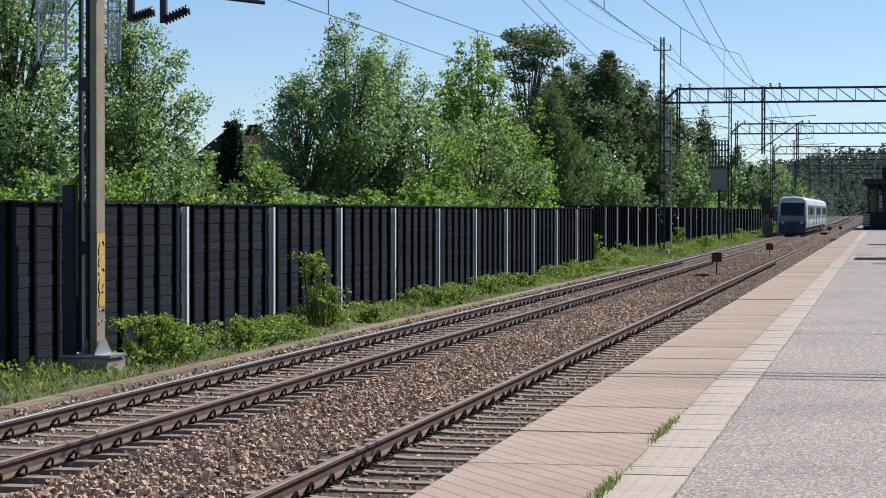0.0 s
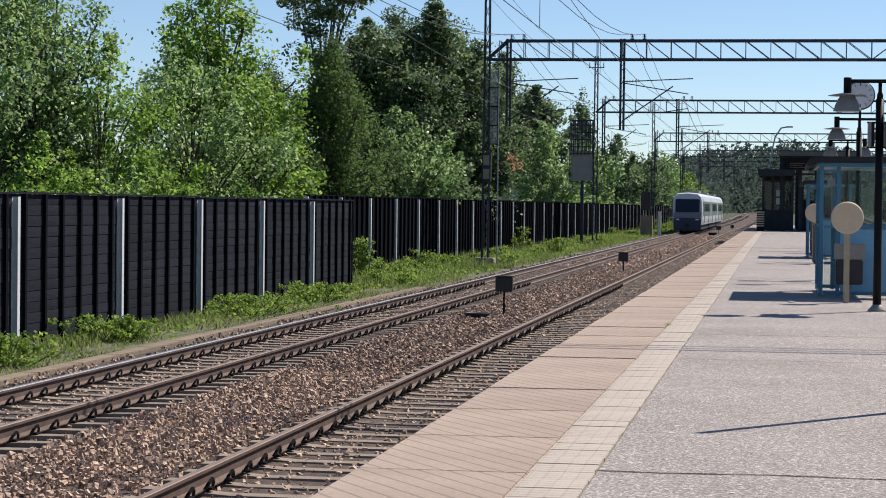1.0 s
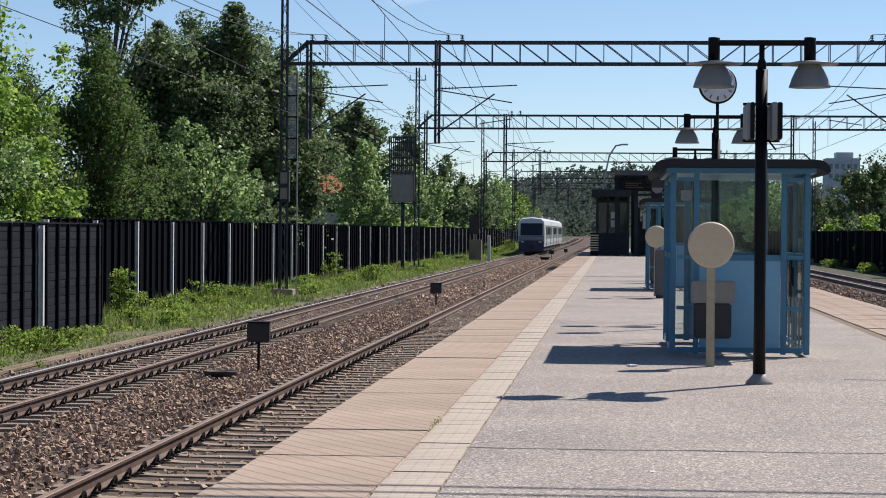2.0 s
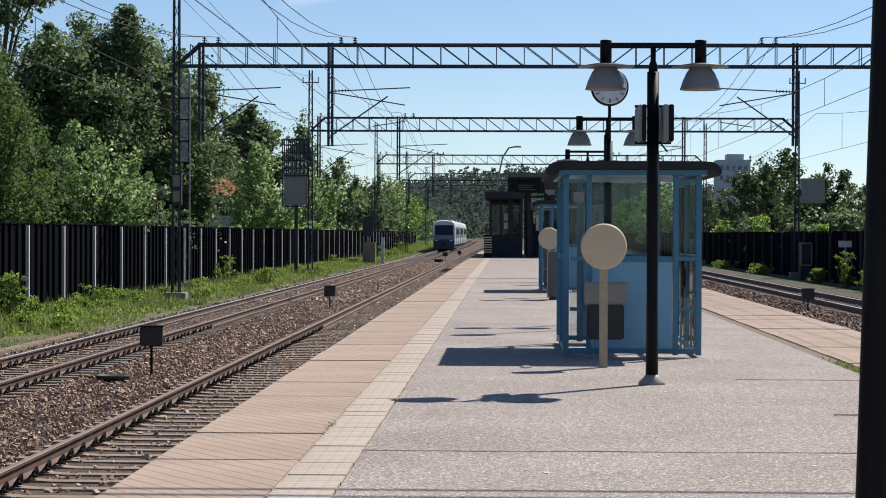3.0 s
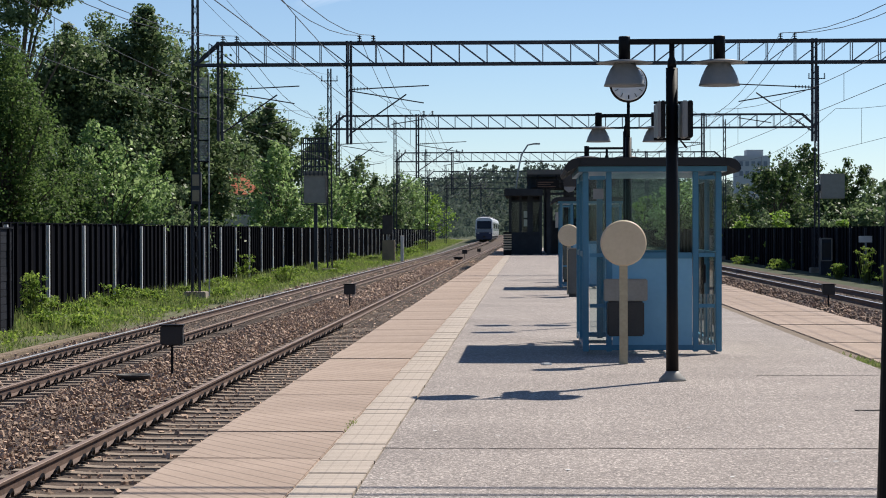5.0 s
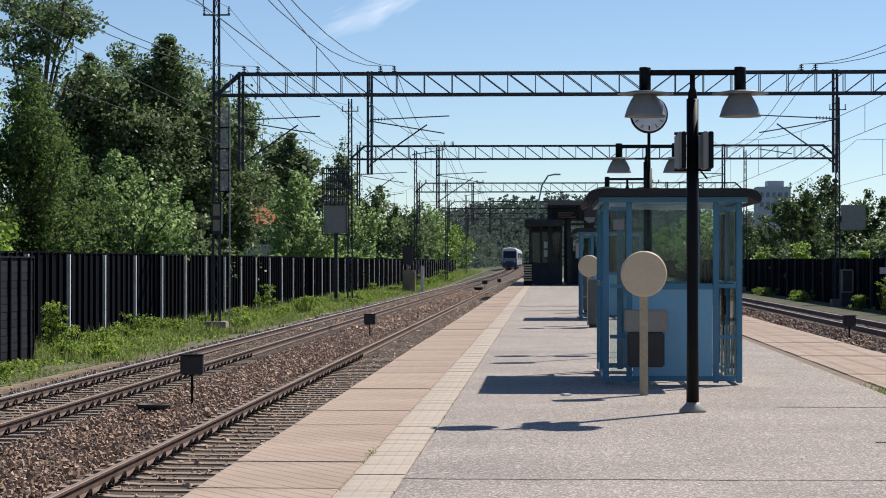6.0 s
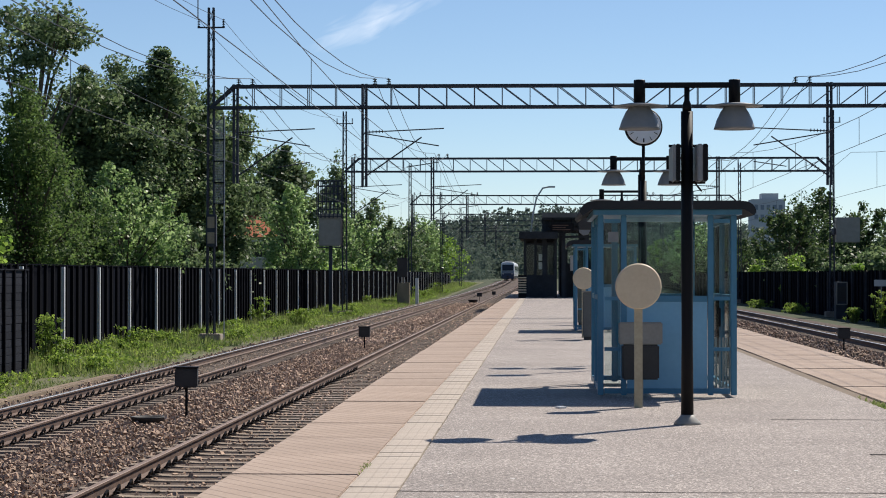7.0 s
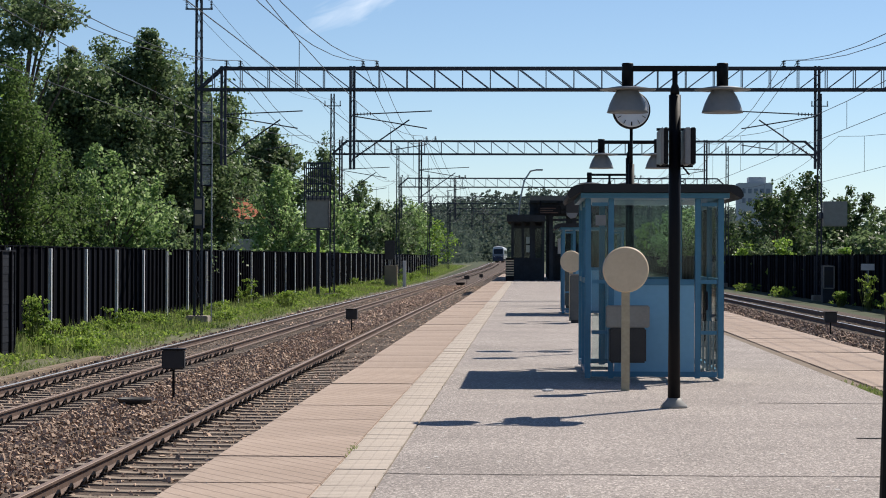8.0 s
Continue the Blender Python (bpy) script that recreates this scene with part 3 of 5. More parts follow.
def build_gantry(y, xl, xr, drops, top, zb=8.35, zt=9.2):
    g = thing("catenary_gantry", "dark steel lattice portal gantry spanning the tracks", "catenary gantry", "catenary gantries")
    for x in (xl, xr):
        part("mast", add_lattice(bmesh.new(), x, y, -1.1, top), MAST, g)
        part("foundation", box(x - 0.45, x + 0.45, y - 0.45, y + 0.45, -1.3, -0.75, 0.03), CONCRETE, g)
        bm = bar((x - 0.55, y, top - 0.8), (x + 0.55, y, top - 0.8), 0.06)
        for s in (-0.5, 0.5):
            add_insulator(bm, (x + s, y, top - 0.78), (x + s, y, top - 0.45), 0.055)
        part("cross_arm", bm, MAST, g)
    bm, lace = bmesh.new(), bmesh.new()
    for dy in (-0.3, 0.3):
        for z in (zb, zt):
            add_bar(bm, (xl + (0.2 if z == zb else 0.9), y + dy, z), (xr - (0.2 if z == zb else 0.9), y + dy, z), 0.10)
        n = int((xr - xl) / 1.13)
        for i in range(n):
            x0, x1 = xl + 0.6 + i * (xr - xl - 1.2) / n, xl + 0.6 + (i + 1) * (xr - xl - 1.2) / n
            add_bar(lace, (x0, y + dy, zb), (x0, y + dy, zt), 0.035)
            a, b = (zt, zb) if x0 < (xl + xr) / 2 else (zb, zt)
            add_bar(lace, (x0, y + dy, a), (x1, y + dy, b), 0.035)
        add_bar(bm, (xl, y + dy * 0.5, zb), (xl + 0.95, y + dy, zt), 0.09)
        add_bar(bm, (xr, y + dy * 0.5, zb), (xr - 0.95, y + dy, zt), 0.09)
        add_bar(bm, (xl, y + dy * 0.5, zb), (xl + 0.4, y + dy, zb), 0.09)
        add_bar(bm, (xr, y + dy * 0.5, zb), (xr - 0.4, y + dy, zb), 0.09)
    beam = part("truss_beam", bm, MAST, g)
    tagged(part("lacing", lace, LACING, beam, "thin grey-blue lacing bars"), kind="stuff")
    for x, zlow, way in drops:
        d = bmesh.new()
        for s in (-0.075, 0.075):
            add_bar(d, (x + s, y, zlow), (x + s, y, zt + 0.1), 0.10)
        for k in range(6):
            add_bar(d, (x - 0.09, y, zlow + 0.2 + k * 0.6), (x + 0.09, y, zlow + 0.5 + k * 0.6), 0.03)
        part("drop_post", d, MAST, g)
        c = bar((x, y, 5.55), (x + way * 2.3, y, 7.15), 0.06, sides=8)
        add_bar(c, (x, y, 7.35), (x + way * 3.2, y, 7.5), 0.05, sides=8)
        add_bar(c, (x, y, 7.3), (x + way * 3.0, y, 6.8), 0.05, sides=8)
        add_bar(c, (x + way * 1.7, y, 5.95), (x + way * 3.0, y, 6.15), 0.04, sides=8)
        part("cantilever_arm", c, MAST, g)
        part("insulator", add_insulator(bmesh.new(), (x + way * 0.15, y, 7.36), (x + way * 0.8, y, 7.39), 0.07), INSULATOR, g)
        part("insulator", add_insulator(bmesh.new(), (x + way * 0.15, y, 5.65), (x + way * 0.75, y, 6.07), 0.07), INSULATOR, g)
    for x in (-11.9, -6.4, 10.4):
        for s in (-0.28, 0.28):
            part("insulator", add_insulator(bmesh.new(), (x + s, y, zt + 0.05), (x + s, y, zt + 0.32), 0.09, 3), INSULATOR, g)
    return g


NODES = [-112.0, -46.0, 20.0, 86.0, 140.0, 206.0, 270.0, 335.0, 400.0]
DROPS = [(-12.3, 5.3, 1), (-7.1, 5.15, 1), (11.45, 5.2, -1)]
for _y, _l, _r, _t in ((86.0, -13.3, 20.2, 12.4), (140.0, -12.85, 18.8, 12.3), (206.0, -12.6, 18.9, 12.3), (270.0, -12.6, 18.9, 12.0), (335.0, -12.6, 18.9, 12.0)):
    build_gantry(_y, _l, _r, DROPS, _t)


def wire(name, pts, r, label, group="overhead wires"):
    bm = bmesh.new()
    add_tube(bm, pts, r)
    return tagged(part(name, bm, WIRE), label, "overhead wire", group)


def span(x, za, sag, steps=10):
    pts = []
    for a, b in zip(NODES, NODES[1:]):
        for i in range(steps):
            t = i / steps
            pts.append((x, a + (b - a) * t, za - 4 * sag * t * (1 - t)))
    return pts + [(x, NODES[-1], za)]


def build_wires():
    for x in (NEAR_L, FAR_L, NEAR_R, FAR_R):
        low, high = span(x, 4.85, 0.02), span(x, 6.5, 1.0)
        c = wire("contact_wire", low, 0.008, "thin dark contact wire above a track")
        wire("messenger_wire", high, 0.0085, "sagging dark messenger wire above a track")
        for a, b in zip(low[11:70:2], high[11:70:2]):
            part("dropper", bar(a, b, 0.012), WIRE, c)
    for x in (-12.18, -11.62, -6.68, -6.12, 10.12, 10.68):
        wire("feeder_wire", span(x, 9.52, 1.6), 0.013, "sagging dark feeder wire above the gantries")
    for x in (-13.8, -12.8):
        wire("feeder_wire", span(x, 11.9, 0.9), 0.010, "thin dark feeder wire on mast tops")
    # Unseen wires, with poles, added to throw shadow lines across the platform.
    for y in (19.0, 19.36, 19.74, -19.2, -19.6, -20.0):
        pts = [(-25 + 52 * i / 14, y, 8.95 - 0.5 * 4 * (i / 14) * (1 - i / 14) + random.uniform(-0.03, 0.03)) for i in range(15)]
        wire("shadow_span_wire", pts, 0.05 if y in (19.0, -19.6) else 0.036, "unseen cross-span wire added to cast shadows on the platform", "cross-span wires")
    for y in (19.36, -19.6):
        for x in (-25.0, 27.0):
            tagged(part("shadow_wire_pole", add_lattice(bmesh.new(), x, y, -1.1, 9.6), MAST), "dark lattice pole added to hold the shadow-casting wires", "pole", "span poles")


build_wires()


def build_trackside():
    # mast beside the near fence, with a painted band
    x, y = -12.66, -13.4
    m = thing("catenary_mast", "weathered channel-steel catenary mast with an ochre band on a concrete base", "catenary mast")
    part("foundation", box(x - 0.50, x + 0.36, y - 0.45, y + 0.45, -1.35, -0.80, 0.03), CONCRETE, m, "stained concrete block")
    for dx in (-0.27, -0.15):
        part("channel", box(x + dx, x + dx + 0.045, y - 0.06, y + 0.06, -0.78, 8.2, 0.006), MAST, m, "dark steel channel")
    # The mast's sunlit side is put into the paler colour of channel and flanges.
    part("channel", box(x + 0.05, x + 0.09, y - 0.19, y + 0.19, -0.78, 8.2), MASTLIGHT, m, "weathered steel channel, sunlight put into its pale colour")
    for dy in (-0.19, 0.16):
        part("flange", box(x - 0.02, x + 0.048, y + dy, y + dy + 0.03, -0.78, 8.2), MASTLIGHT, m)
    for z in (0.9, 3.6, 6.3):
        part("tie_plate", box(x - 0.26, x + 0.03, y - 0.09, y - 0.075, z, z + 0.22), MAST, m)
    part("painted_band", box(x + 0.09, x + 0.094, y - 0.187, y + 0.187, 0.05, 1.25), YELLOW, m, "ochre paint band with black scrawl")
    bm = bmesh.new()
    for z, h, turns, lean in ((1.02, 0.11, 5.0, 0.3), (0.80, 0.09, 3.2, 1.4), (0.62, 0.05, 6.0, 0.0), (0.40, 0.12, 4.2, 2.2), (0.18, 0.12, 3.6, 0.9), (-0.05, 0.05, 2.4, 0.2), (-0.22, 0.04, 3.0, 1.2)):
        add_tube(bm, [(x + 0.097, y + 0.13 * math.cos(a * 0.8 + lean), z + h * math.sin(a + lean)) for a in np.linspace(0, turns, 14)], 0.012, 4)
    tagged(part("scrawl", bm, INK, m, "black sprayed scrawl"), kind="stuff")
    bm = bmesh.new()
    for k in range(12):
        add_bar(bm, (x - 0.14, y, -0.5 + k * 0.7), (x + 0.03, y, -0.2 + k * 0.7), 0.035)
    part("lacing_bar", bm, MAST, m)
    for s in (-0.3, 0.3):
        g = bmesh.new()
        side = [[g.verts.new((x + s * 0.4 + dx, yy, zz)) for yy, zz in ((y - 0.40, -0.745), (y + 0.40, -0.745), (y + 0.12, -0.50), (y - 0.12, -0.50))] for dx in (-0.012, 0.012)]
        for k in range(4):
            g.faces.new((side[0][k], side[0][(k + 1) % 4], side[1][(k + 1) % 4], side[1][k]))
        g.faces.new(side[0][::-1])
        g.faces.new(side[1])
        part("gusset", g, GALV, m, "steel base gusset")
    part("base_plate", box(x - 0.5, x + 0.4, y - 0.38, y + 0.38, -0.79, -0.74, 0.008), GALV, m)
    part("counterweight_box", box(x - 0.47, x - 0.29, y - 0.30, y - 0.10, -1.1, 2.05, 0.01), MAST, m, "dark counterweight guard box")
    part("counterweight_tube", bar((x - 0.255, y - 0.2, 2.05), (x - 0.255, y - 0.2, 0.2), 0.06, sides=8), RUST, m, "rusty brown counterweight tube")
    for s, w in ((-0.95, 0.5), (0.28, 0.2)):
        bm = bmesh.new()
        for z in (3.5, 4.3, 5.1):
            add_bar(bm, (x + s, y - 0.15, z + 0.6), (x + s + w, y - 0.15, z + 0.6), 0.03)
        for dx in (0, w):
            add_bar(bm, (x + s + dx, y - 0.15, 4.1), (x + s + dx, y - 0.15, 6.2), 0.03)
        for q in np.linspace(0.06, 0.94, 9):
            add_bar(bm, (x + s + w * q, y - 0.15, 4.1), (x + s + w * q, y - 0.15, 6.2), 0.008)
        for z in np.arange(4.15, 6.2, 0.09):
            add_bar(bm, (x + s, y - 0.15, z), (x + s + w, y - 0.15, z), 0.008)
        part("guard_frame", bm, GALV, m, "grey wire-mesh climbing guard")
    arm = bar((x + 0.2, y, 5.35), (x + 2.9, y, 5.0), 0.07, sides=8)
    add_bar(arm, (x + 0.2, y, 7.2), (x + 3.0, y, 6.4), 0.06, sides=8)
    part("cantilever_arm", arm, MAST, m)
    for a, b in (((x + 0.62, y, 4.78), (x + 1.02, y, 4.90)), ((x + 1.18, y, 4.74), (x + 1.62, y, 4.92))):
        a, b = Vector(a), Vector(b)
        d = (b - a).normalized()
        q = d.to_track_quat("Z", "Y").to_matrix().to_4x4()
        prof = [(0.035, 0.0)]
        for k in range(8):
            z = (b - a).length * (k + 0.5) / 8
            prof += [(0.05, z - 0.018), (0.09, z - 0.006), (0.09, z + 0.006), (0.05, z + 0.018)]
        ins = add_turned(bmesh.new(), prof + [(0.035, (b - a).length)], 14)
        ins.transform(Matrix.Translation(a) @ q)
        part("insulator", ins, INSULATOR, m, "dark ribbed insulator")
    hang = bar((x + 0.62, y, 4.74), (x + 0.62, y, 5.4), 0.10)
    add_bar(hang, (x + 1.18, y, 4.70), (x + 1.18, y, 5.3), 0.10)
    part("hanger", hang, MAST, m)

    # small signal boxes on posts between the tracks
    def post_box(x, y, h, w, tilt):
        t = thing("trackside_box", "small black box on a thin post in the ballast", "trackside box", "boxes between the tracks", at=pose(x, y, -0.95, 0, 0, tilt))
        part("post", bar((0, 0, 0), (0, 0, h - 0.15), 0.05, sides=8), BLACK, t)
        part("housing", box(-w / 2, w / 2, -0.12, 0.12, h - 0.34, h, 0.02), DARKBIN, t)
        part("cover", box(-w / 2 - 0.02, w / 2 + 0.02, -0.15, 0.14, h, h + 0.025, 0.006), BLACK, t)
    post_box(-6.31, 38.0, 0.93, 0.40, 4)
    post_box(-6.02, 73.0, 0.80, 0.38, -3)
    post_box(-5.9, 205.0, 0.8, 0.5, 0)
    post_box(-5.2, 235.0, 0.7, 0.4, 0)
    post_box(10.05, 72.0, 0.80, 0.40, 3)
    for x, y, s in ((-6.75, 36.6, 1.0), (-6.3, 198.0, 1.6)):
        bm = add_turned(bmesh.new(), [(0.20 * s, 0), (0.29 * s, 0.14 * s), (0.30 * s, 0.17 * s), (0.26 * s, 0.17 * s), (0.18 * s, 0.05 * s)], 20)
        ob = tagged(part("cable_drum", bm, DARKBIN), "low dark metal tub sunk in the ballast", "metal tub", "ballast tubs")
        ob.matrix_basis = pose(x, y, -0.96)
    b = tagged(part("loose_board", box(-0.28, 0.28, -0.05, 0.05, 0, 0.035, 0.006), CREAM), "pale weathered board lying across the sleepers", "board")
    b.matrix_basis = pose(-3.55, 30.9, -0.905, 0, 0, 8)

    # mast equipment
    g = thing("ladder_guard", "grey steel mesh guard fixed on a lattice mast", "ladder guard")
    for z in np.arange(4.5, 7.9, 0.86):
        bm = bmesh.new()
        for x in np.linspace(-13.10, -12.76, 9):
            add_bar(bm, (x, 85.72, z), (x, 85.72, z + 0.78), 0.012)
        for k in range(12):
            add_bar(bm, (-13.10, 85.72, z + 0.065 * k), (-12.76, 85.72, z + 0.065 * k), 0.012)
        part("panel", bm, GALV, g, "grey wire mesh panel")
        part("frame_bar", bar((-13.14, 85.70, z - 0.03), (-12.72, 85.70, z - 0.03), 0.05), BLACK, g)
    for x in (-13.12, -12.75):
        part("side_bar", bar((x, 85.71, 4.4), (x, 85.71, 7.95), 0.035), MAST, g)
    part("rail", bar((-12.72, 85.72, -1.0), (-12.72, 85.72, 8.0), 0.05), GALV, g)
    c = thing("mast_cabinet", "small dark cabinet on a lattice mast", "cabinet")
    part("body", box(-13.42, -13.02, 85.5, 85.8, 2.75, 4.05, 0.02), MAST, c)
    for z in (2.88, 3.5):
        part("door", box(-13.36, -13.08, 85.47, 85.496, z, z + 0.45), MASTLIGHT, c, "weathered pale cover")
    c = thing("transformer_platform", "grey caged transformer box on a steel mast", "transformer")
    part("tank", box(-14.5, -13.05, 139.4, 140.3, 3.5, 5.6, 0.05), BIN, c, "weathered grey steel box")
    bm = bmesh.new()
    for x in np.linspace(-14.6, -13.0, 7):
        add_bar(bm, (x, 139.3, 5.3), (x, 139.3, 7.8), 0.07)
        add_bar(bm, (x, 140.4, 5.3), (x, 140.4, 7.8), 0.07)
    for z in (5.4, 5.9, 6.4, 6.9, 7.4, 7.75):
        add_bar(bm, (-14.6, 139.3, z), (-13.0, 139.3, z), 0.05)
        add_bar(bm, (-14.6, 140.4, z), (-13.0, 140.4, z), 0.05)
    tagged(part("cage", bm, MAST, c), kind="stuff")
    part("support_post", bar((-13.75, 139.8, -1.1), (-13.75, 139.8, 3.5), 0.22), MAST, c)
    bm = bmesh.new()
    add_bar(bm, (-14.6, 139.3, 3.4), (-13.0, 139.3, 3.4), 0.08)
    for x in (-14.6, -13.0):
        add_bar(bm, (x, 139.3, 3.4), (x, 139.3, 5.5), 0.05)
    part("frame", bm, MAST, c)
    s = thing("track_signal", "dark colour-light signal on a post beside the fence", "railway signal")
    part("post", bar((-12.3, 190, -1.1), (-12.3, 190, 3.0), 0.16, sides=10), BIN, s)
    part("head", box(-12.75, -11.85, 189.8, 190.1, 1.4, 3.1, 0.05), DARKBIN, s)
    part("cabinet", box(-12.7, -11.6, 188.8, 189.6, -1.1, 0.9, 0.04), MASTLIGHT, s)
    part("marker_post", bar((-10.95, 189, -1.1), (-10.95, 189, 1.3), 0.28), WHITE, s, "pale marker post")
    # boxes by the far track
    c = thing("mast_box", "light grey equipment box hung on a mast", "equipment box")
    part("body", box(18.9, 20.4, 138.6, 139.4, 3.7, 5.3, 0.04), BIN, c)
    part("bracket", box(18.75, 18.95, 138.9, 140.1, 4.2, 4.6), MAST, c)
    c = thing("trackside_cabinet", "dark equipment cabinet with a grey frame by the fence", "cabinet")
    part("body", box(18.1, 18.8, 133, 134, -1.1, 1.2, 0.03), MAST, c)
    for x in (18.13, 18.77):
        part("frame_bar", bar((x, 132.96, -0.2), (x, 132.96, 1.15), 0.07), BIN, c)
    for z in (-0.2, 1.15):
        part("frame_bar", bar((18.13, 132.96, z), (18.77, 132.96, z), 0.07), BIN, c)
    part("door", box(18.2, 18.7, 132.97, 132.996, 0.0, 0.9), DARKBIN, c)
    s = thing("fence_sign", "small white blank sign on the black fence", "sign")
    part("plate", box(18.1, 18.83, 117.9, 117.93, 1.0, 1.35), WHITE, s)
    part("post", bar((18.5, 117.96, -1.1), (18.5, 117.96, 1.3), 0.06), GALV, s)


build_trackside()


# ---- platform furniture ----
def lamp_head(parent, x, h=0.0):
    """A black can with a wide flat brim and a bell below."""
    head = part("lamp_head", add_turned(bmesh.new(), [(0.064, -0.02), (0.064, 0.25), (0.058, 0.26)], 20, (x, 0, h - 0.25)), BLACK, parent, "black lamp housing")
    part("brim", add_turned(bmesh.new(), [(0.11, -0.29), (0.305, -0.288), (0.31, -0.280), (0.13, -0.25)], 32, (x, 0, h)), SHADE, head, "flat pale brim")
    part("shade", add_turned(bmesh.new(), [(0.205, -0.530), (0.228, -0.537), (0.219, -0.51), (0.197, -0.44), (0.155, -0.35), (0.120, -0.30), (0.112, -0.275)], 32, (x, 0, h)), SHADE, head, "grey bell-shaped shade")
    return head


def build_lamp(x, y, top):
    t = thing("platform_lamp", "black two-armed platform lamp with grey bell shades", "platform lamp", "platform lamps", at=pose(x, y, 0))
    part("base", add_turned(bmesh.new(), [(0.15, 0), (0.14, 0.03), (0.09, 0.08), (0.07, 0.11)], 24), BIN, t, "worn bare metal flared base")
    part("column", add_turned(bmesh.new(), [(0.07, 0.05), (0.062, 1.0), (0.066, 1.8), (0.066, top - 0.32)], 20), BLACK, t)
    part("neck", add_turned(bmesh.new(), [(0.05, top - 0.33), (0.05, top - 0.25), (0.03, top - 0.2), (0.03, top - 0.05)], 16), BLACK, t)
    part("arm", box(-0.58, 0.58, -0.03, 0.03, top - 0.06, top, 0.008), BLACK, t)
    for s in (-0.52, 0.52):
        lamp_head(t, s, top + 0.02)
    return t


def build_ball_sign(x, y, h=1.56):
    t = thing("round_sign", "cream round disc sign on a cream post", "round sign", "round signs", at=pose(x, y, 0))
    # The post is a darker cream than the disc.
    part("post", bar((0, 0, 0), (0, 0, h - 0.32), 0.10, 0.10), DARKCREAM, t, "square post in darker cream")
    part("disc", add_disc(bmesh.new(), (0, -0.02, h - 0.10), 0.285, 0.16), CREAM, t, "thick cream disc")
    return t


def build_clock(x, y):
    t = thing("platform_clock", "double-sided round station clock on a black post", "station clock", at=pose(x, y, 0))
    part("column", add_turned(bmesh.new(), [(0.075, 0), (0.06, 1.0), (0.056, 3.3)], 16), BLACK, t)
    part("stem", add_turned(bmesh.new(), [(0.028, 3.25), (0.028, 3.95)], 12), BLACK, t)
    part("case", add_disc(bmesh.new(), (0, 0, 4.25), 0.335, 0.22, sides=48), BLACK, t)
    part("dial", add_disc(bmesh.new(), (0, -0.115, 4.25), 0.305, 0.02, sides=48), DIAL, t, "white clock dial")
    for i in range(12):
        a = i * math.tau / 12
        s, c = math.sin(a), math.cos(a)
        part("hour_mark", bar((0.21 * s, -0.13, 4.25 + 0.21 * c), (0.28 * s, -0.13, 4.25 + 0.28 * c), 0.022, 0.01), BLACK, t)
    for length, a in ((0.17, 1.9), (0.25, -1.7)):
        part("clock_pointer", bar((0, -0.132, 4.25), (length * math.sin(a), -0.132, 4.25 + length * math.cos(a)), 0.022, 0.01), BLACK, t)
    return t


def build_speaker_board(x, y):
    t = thing("platform_display", "double-sided flat display housing hung on the lamp column", "platform display", at=pose(x, y, 0))
    for a, b, mat, word in ((-0.175, -0.145, SHADE, "pale outer face"), (-0.145, -0.095, BLACK, "black display housing"), (0.085, 0.145, SHADE, "pale inner face"), (0.145, 0.200, BLACK, "black display housing")):
        part("panel", box(a, b, -0.42, 0.42, 2.66, 3.06, 0.01), mat, t, word)
    bm = bar((-0.2, 0, 3.06), (0.2, 0, 3.06), 0.03)
    add_bar(bm, (-0.2, 0, 2.66), (0.2, 0, 2.66), 0.03)
    part("bracket", bm, BLACK, t)
    part("cable", bar((0.08, -0.02, 2.66), (0.16, -0.02, 2.56), 0.02, sides=6), BLACK, t)


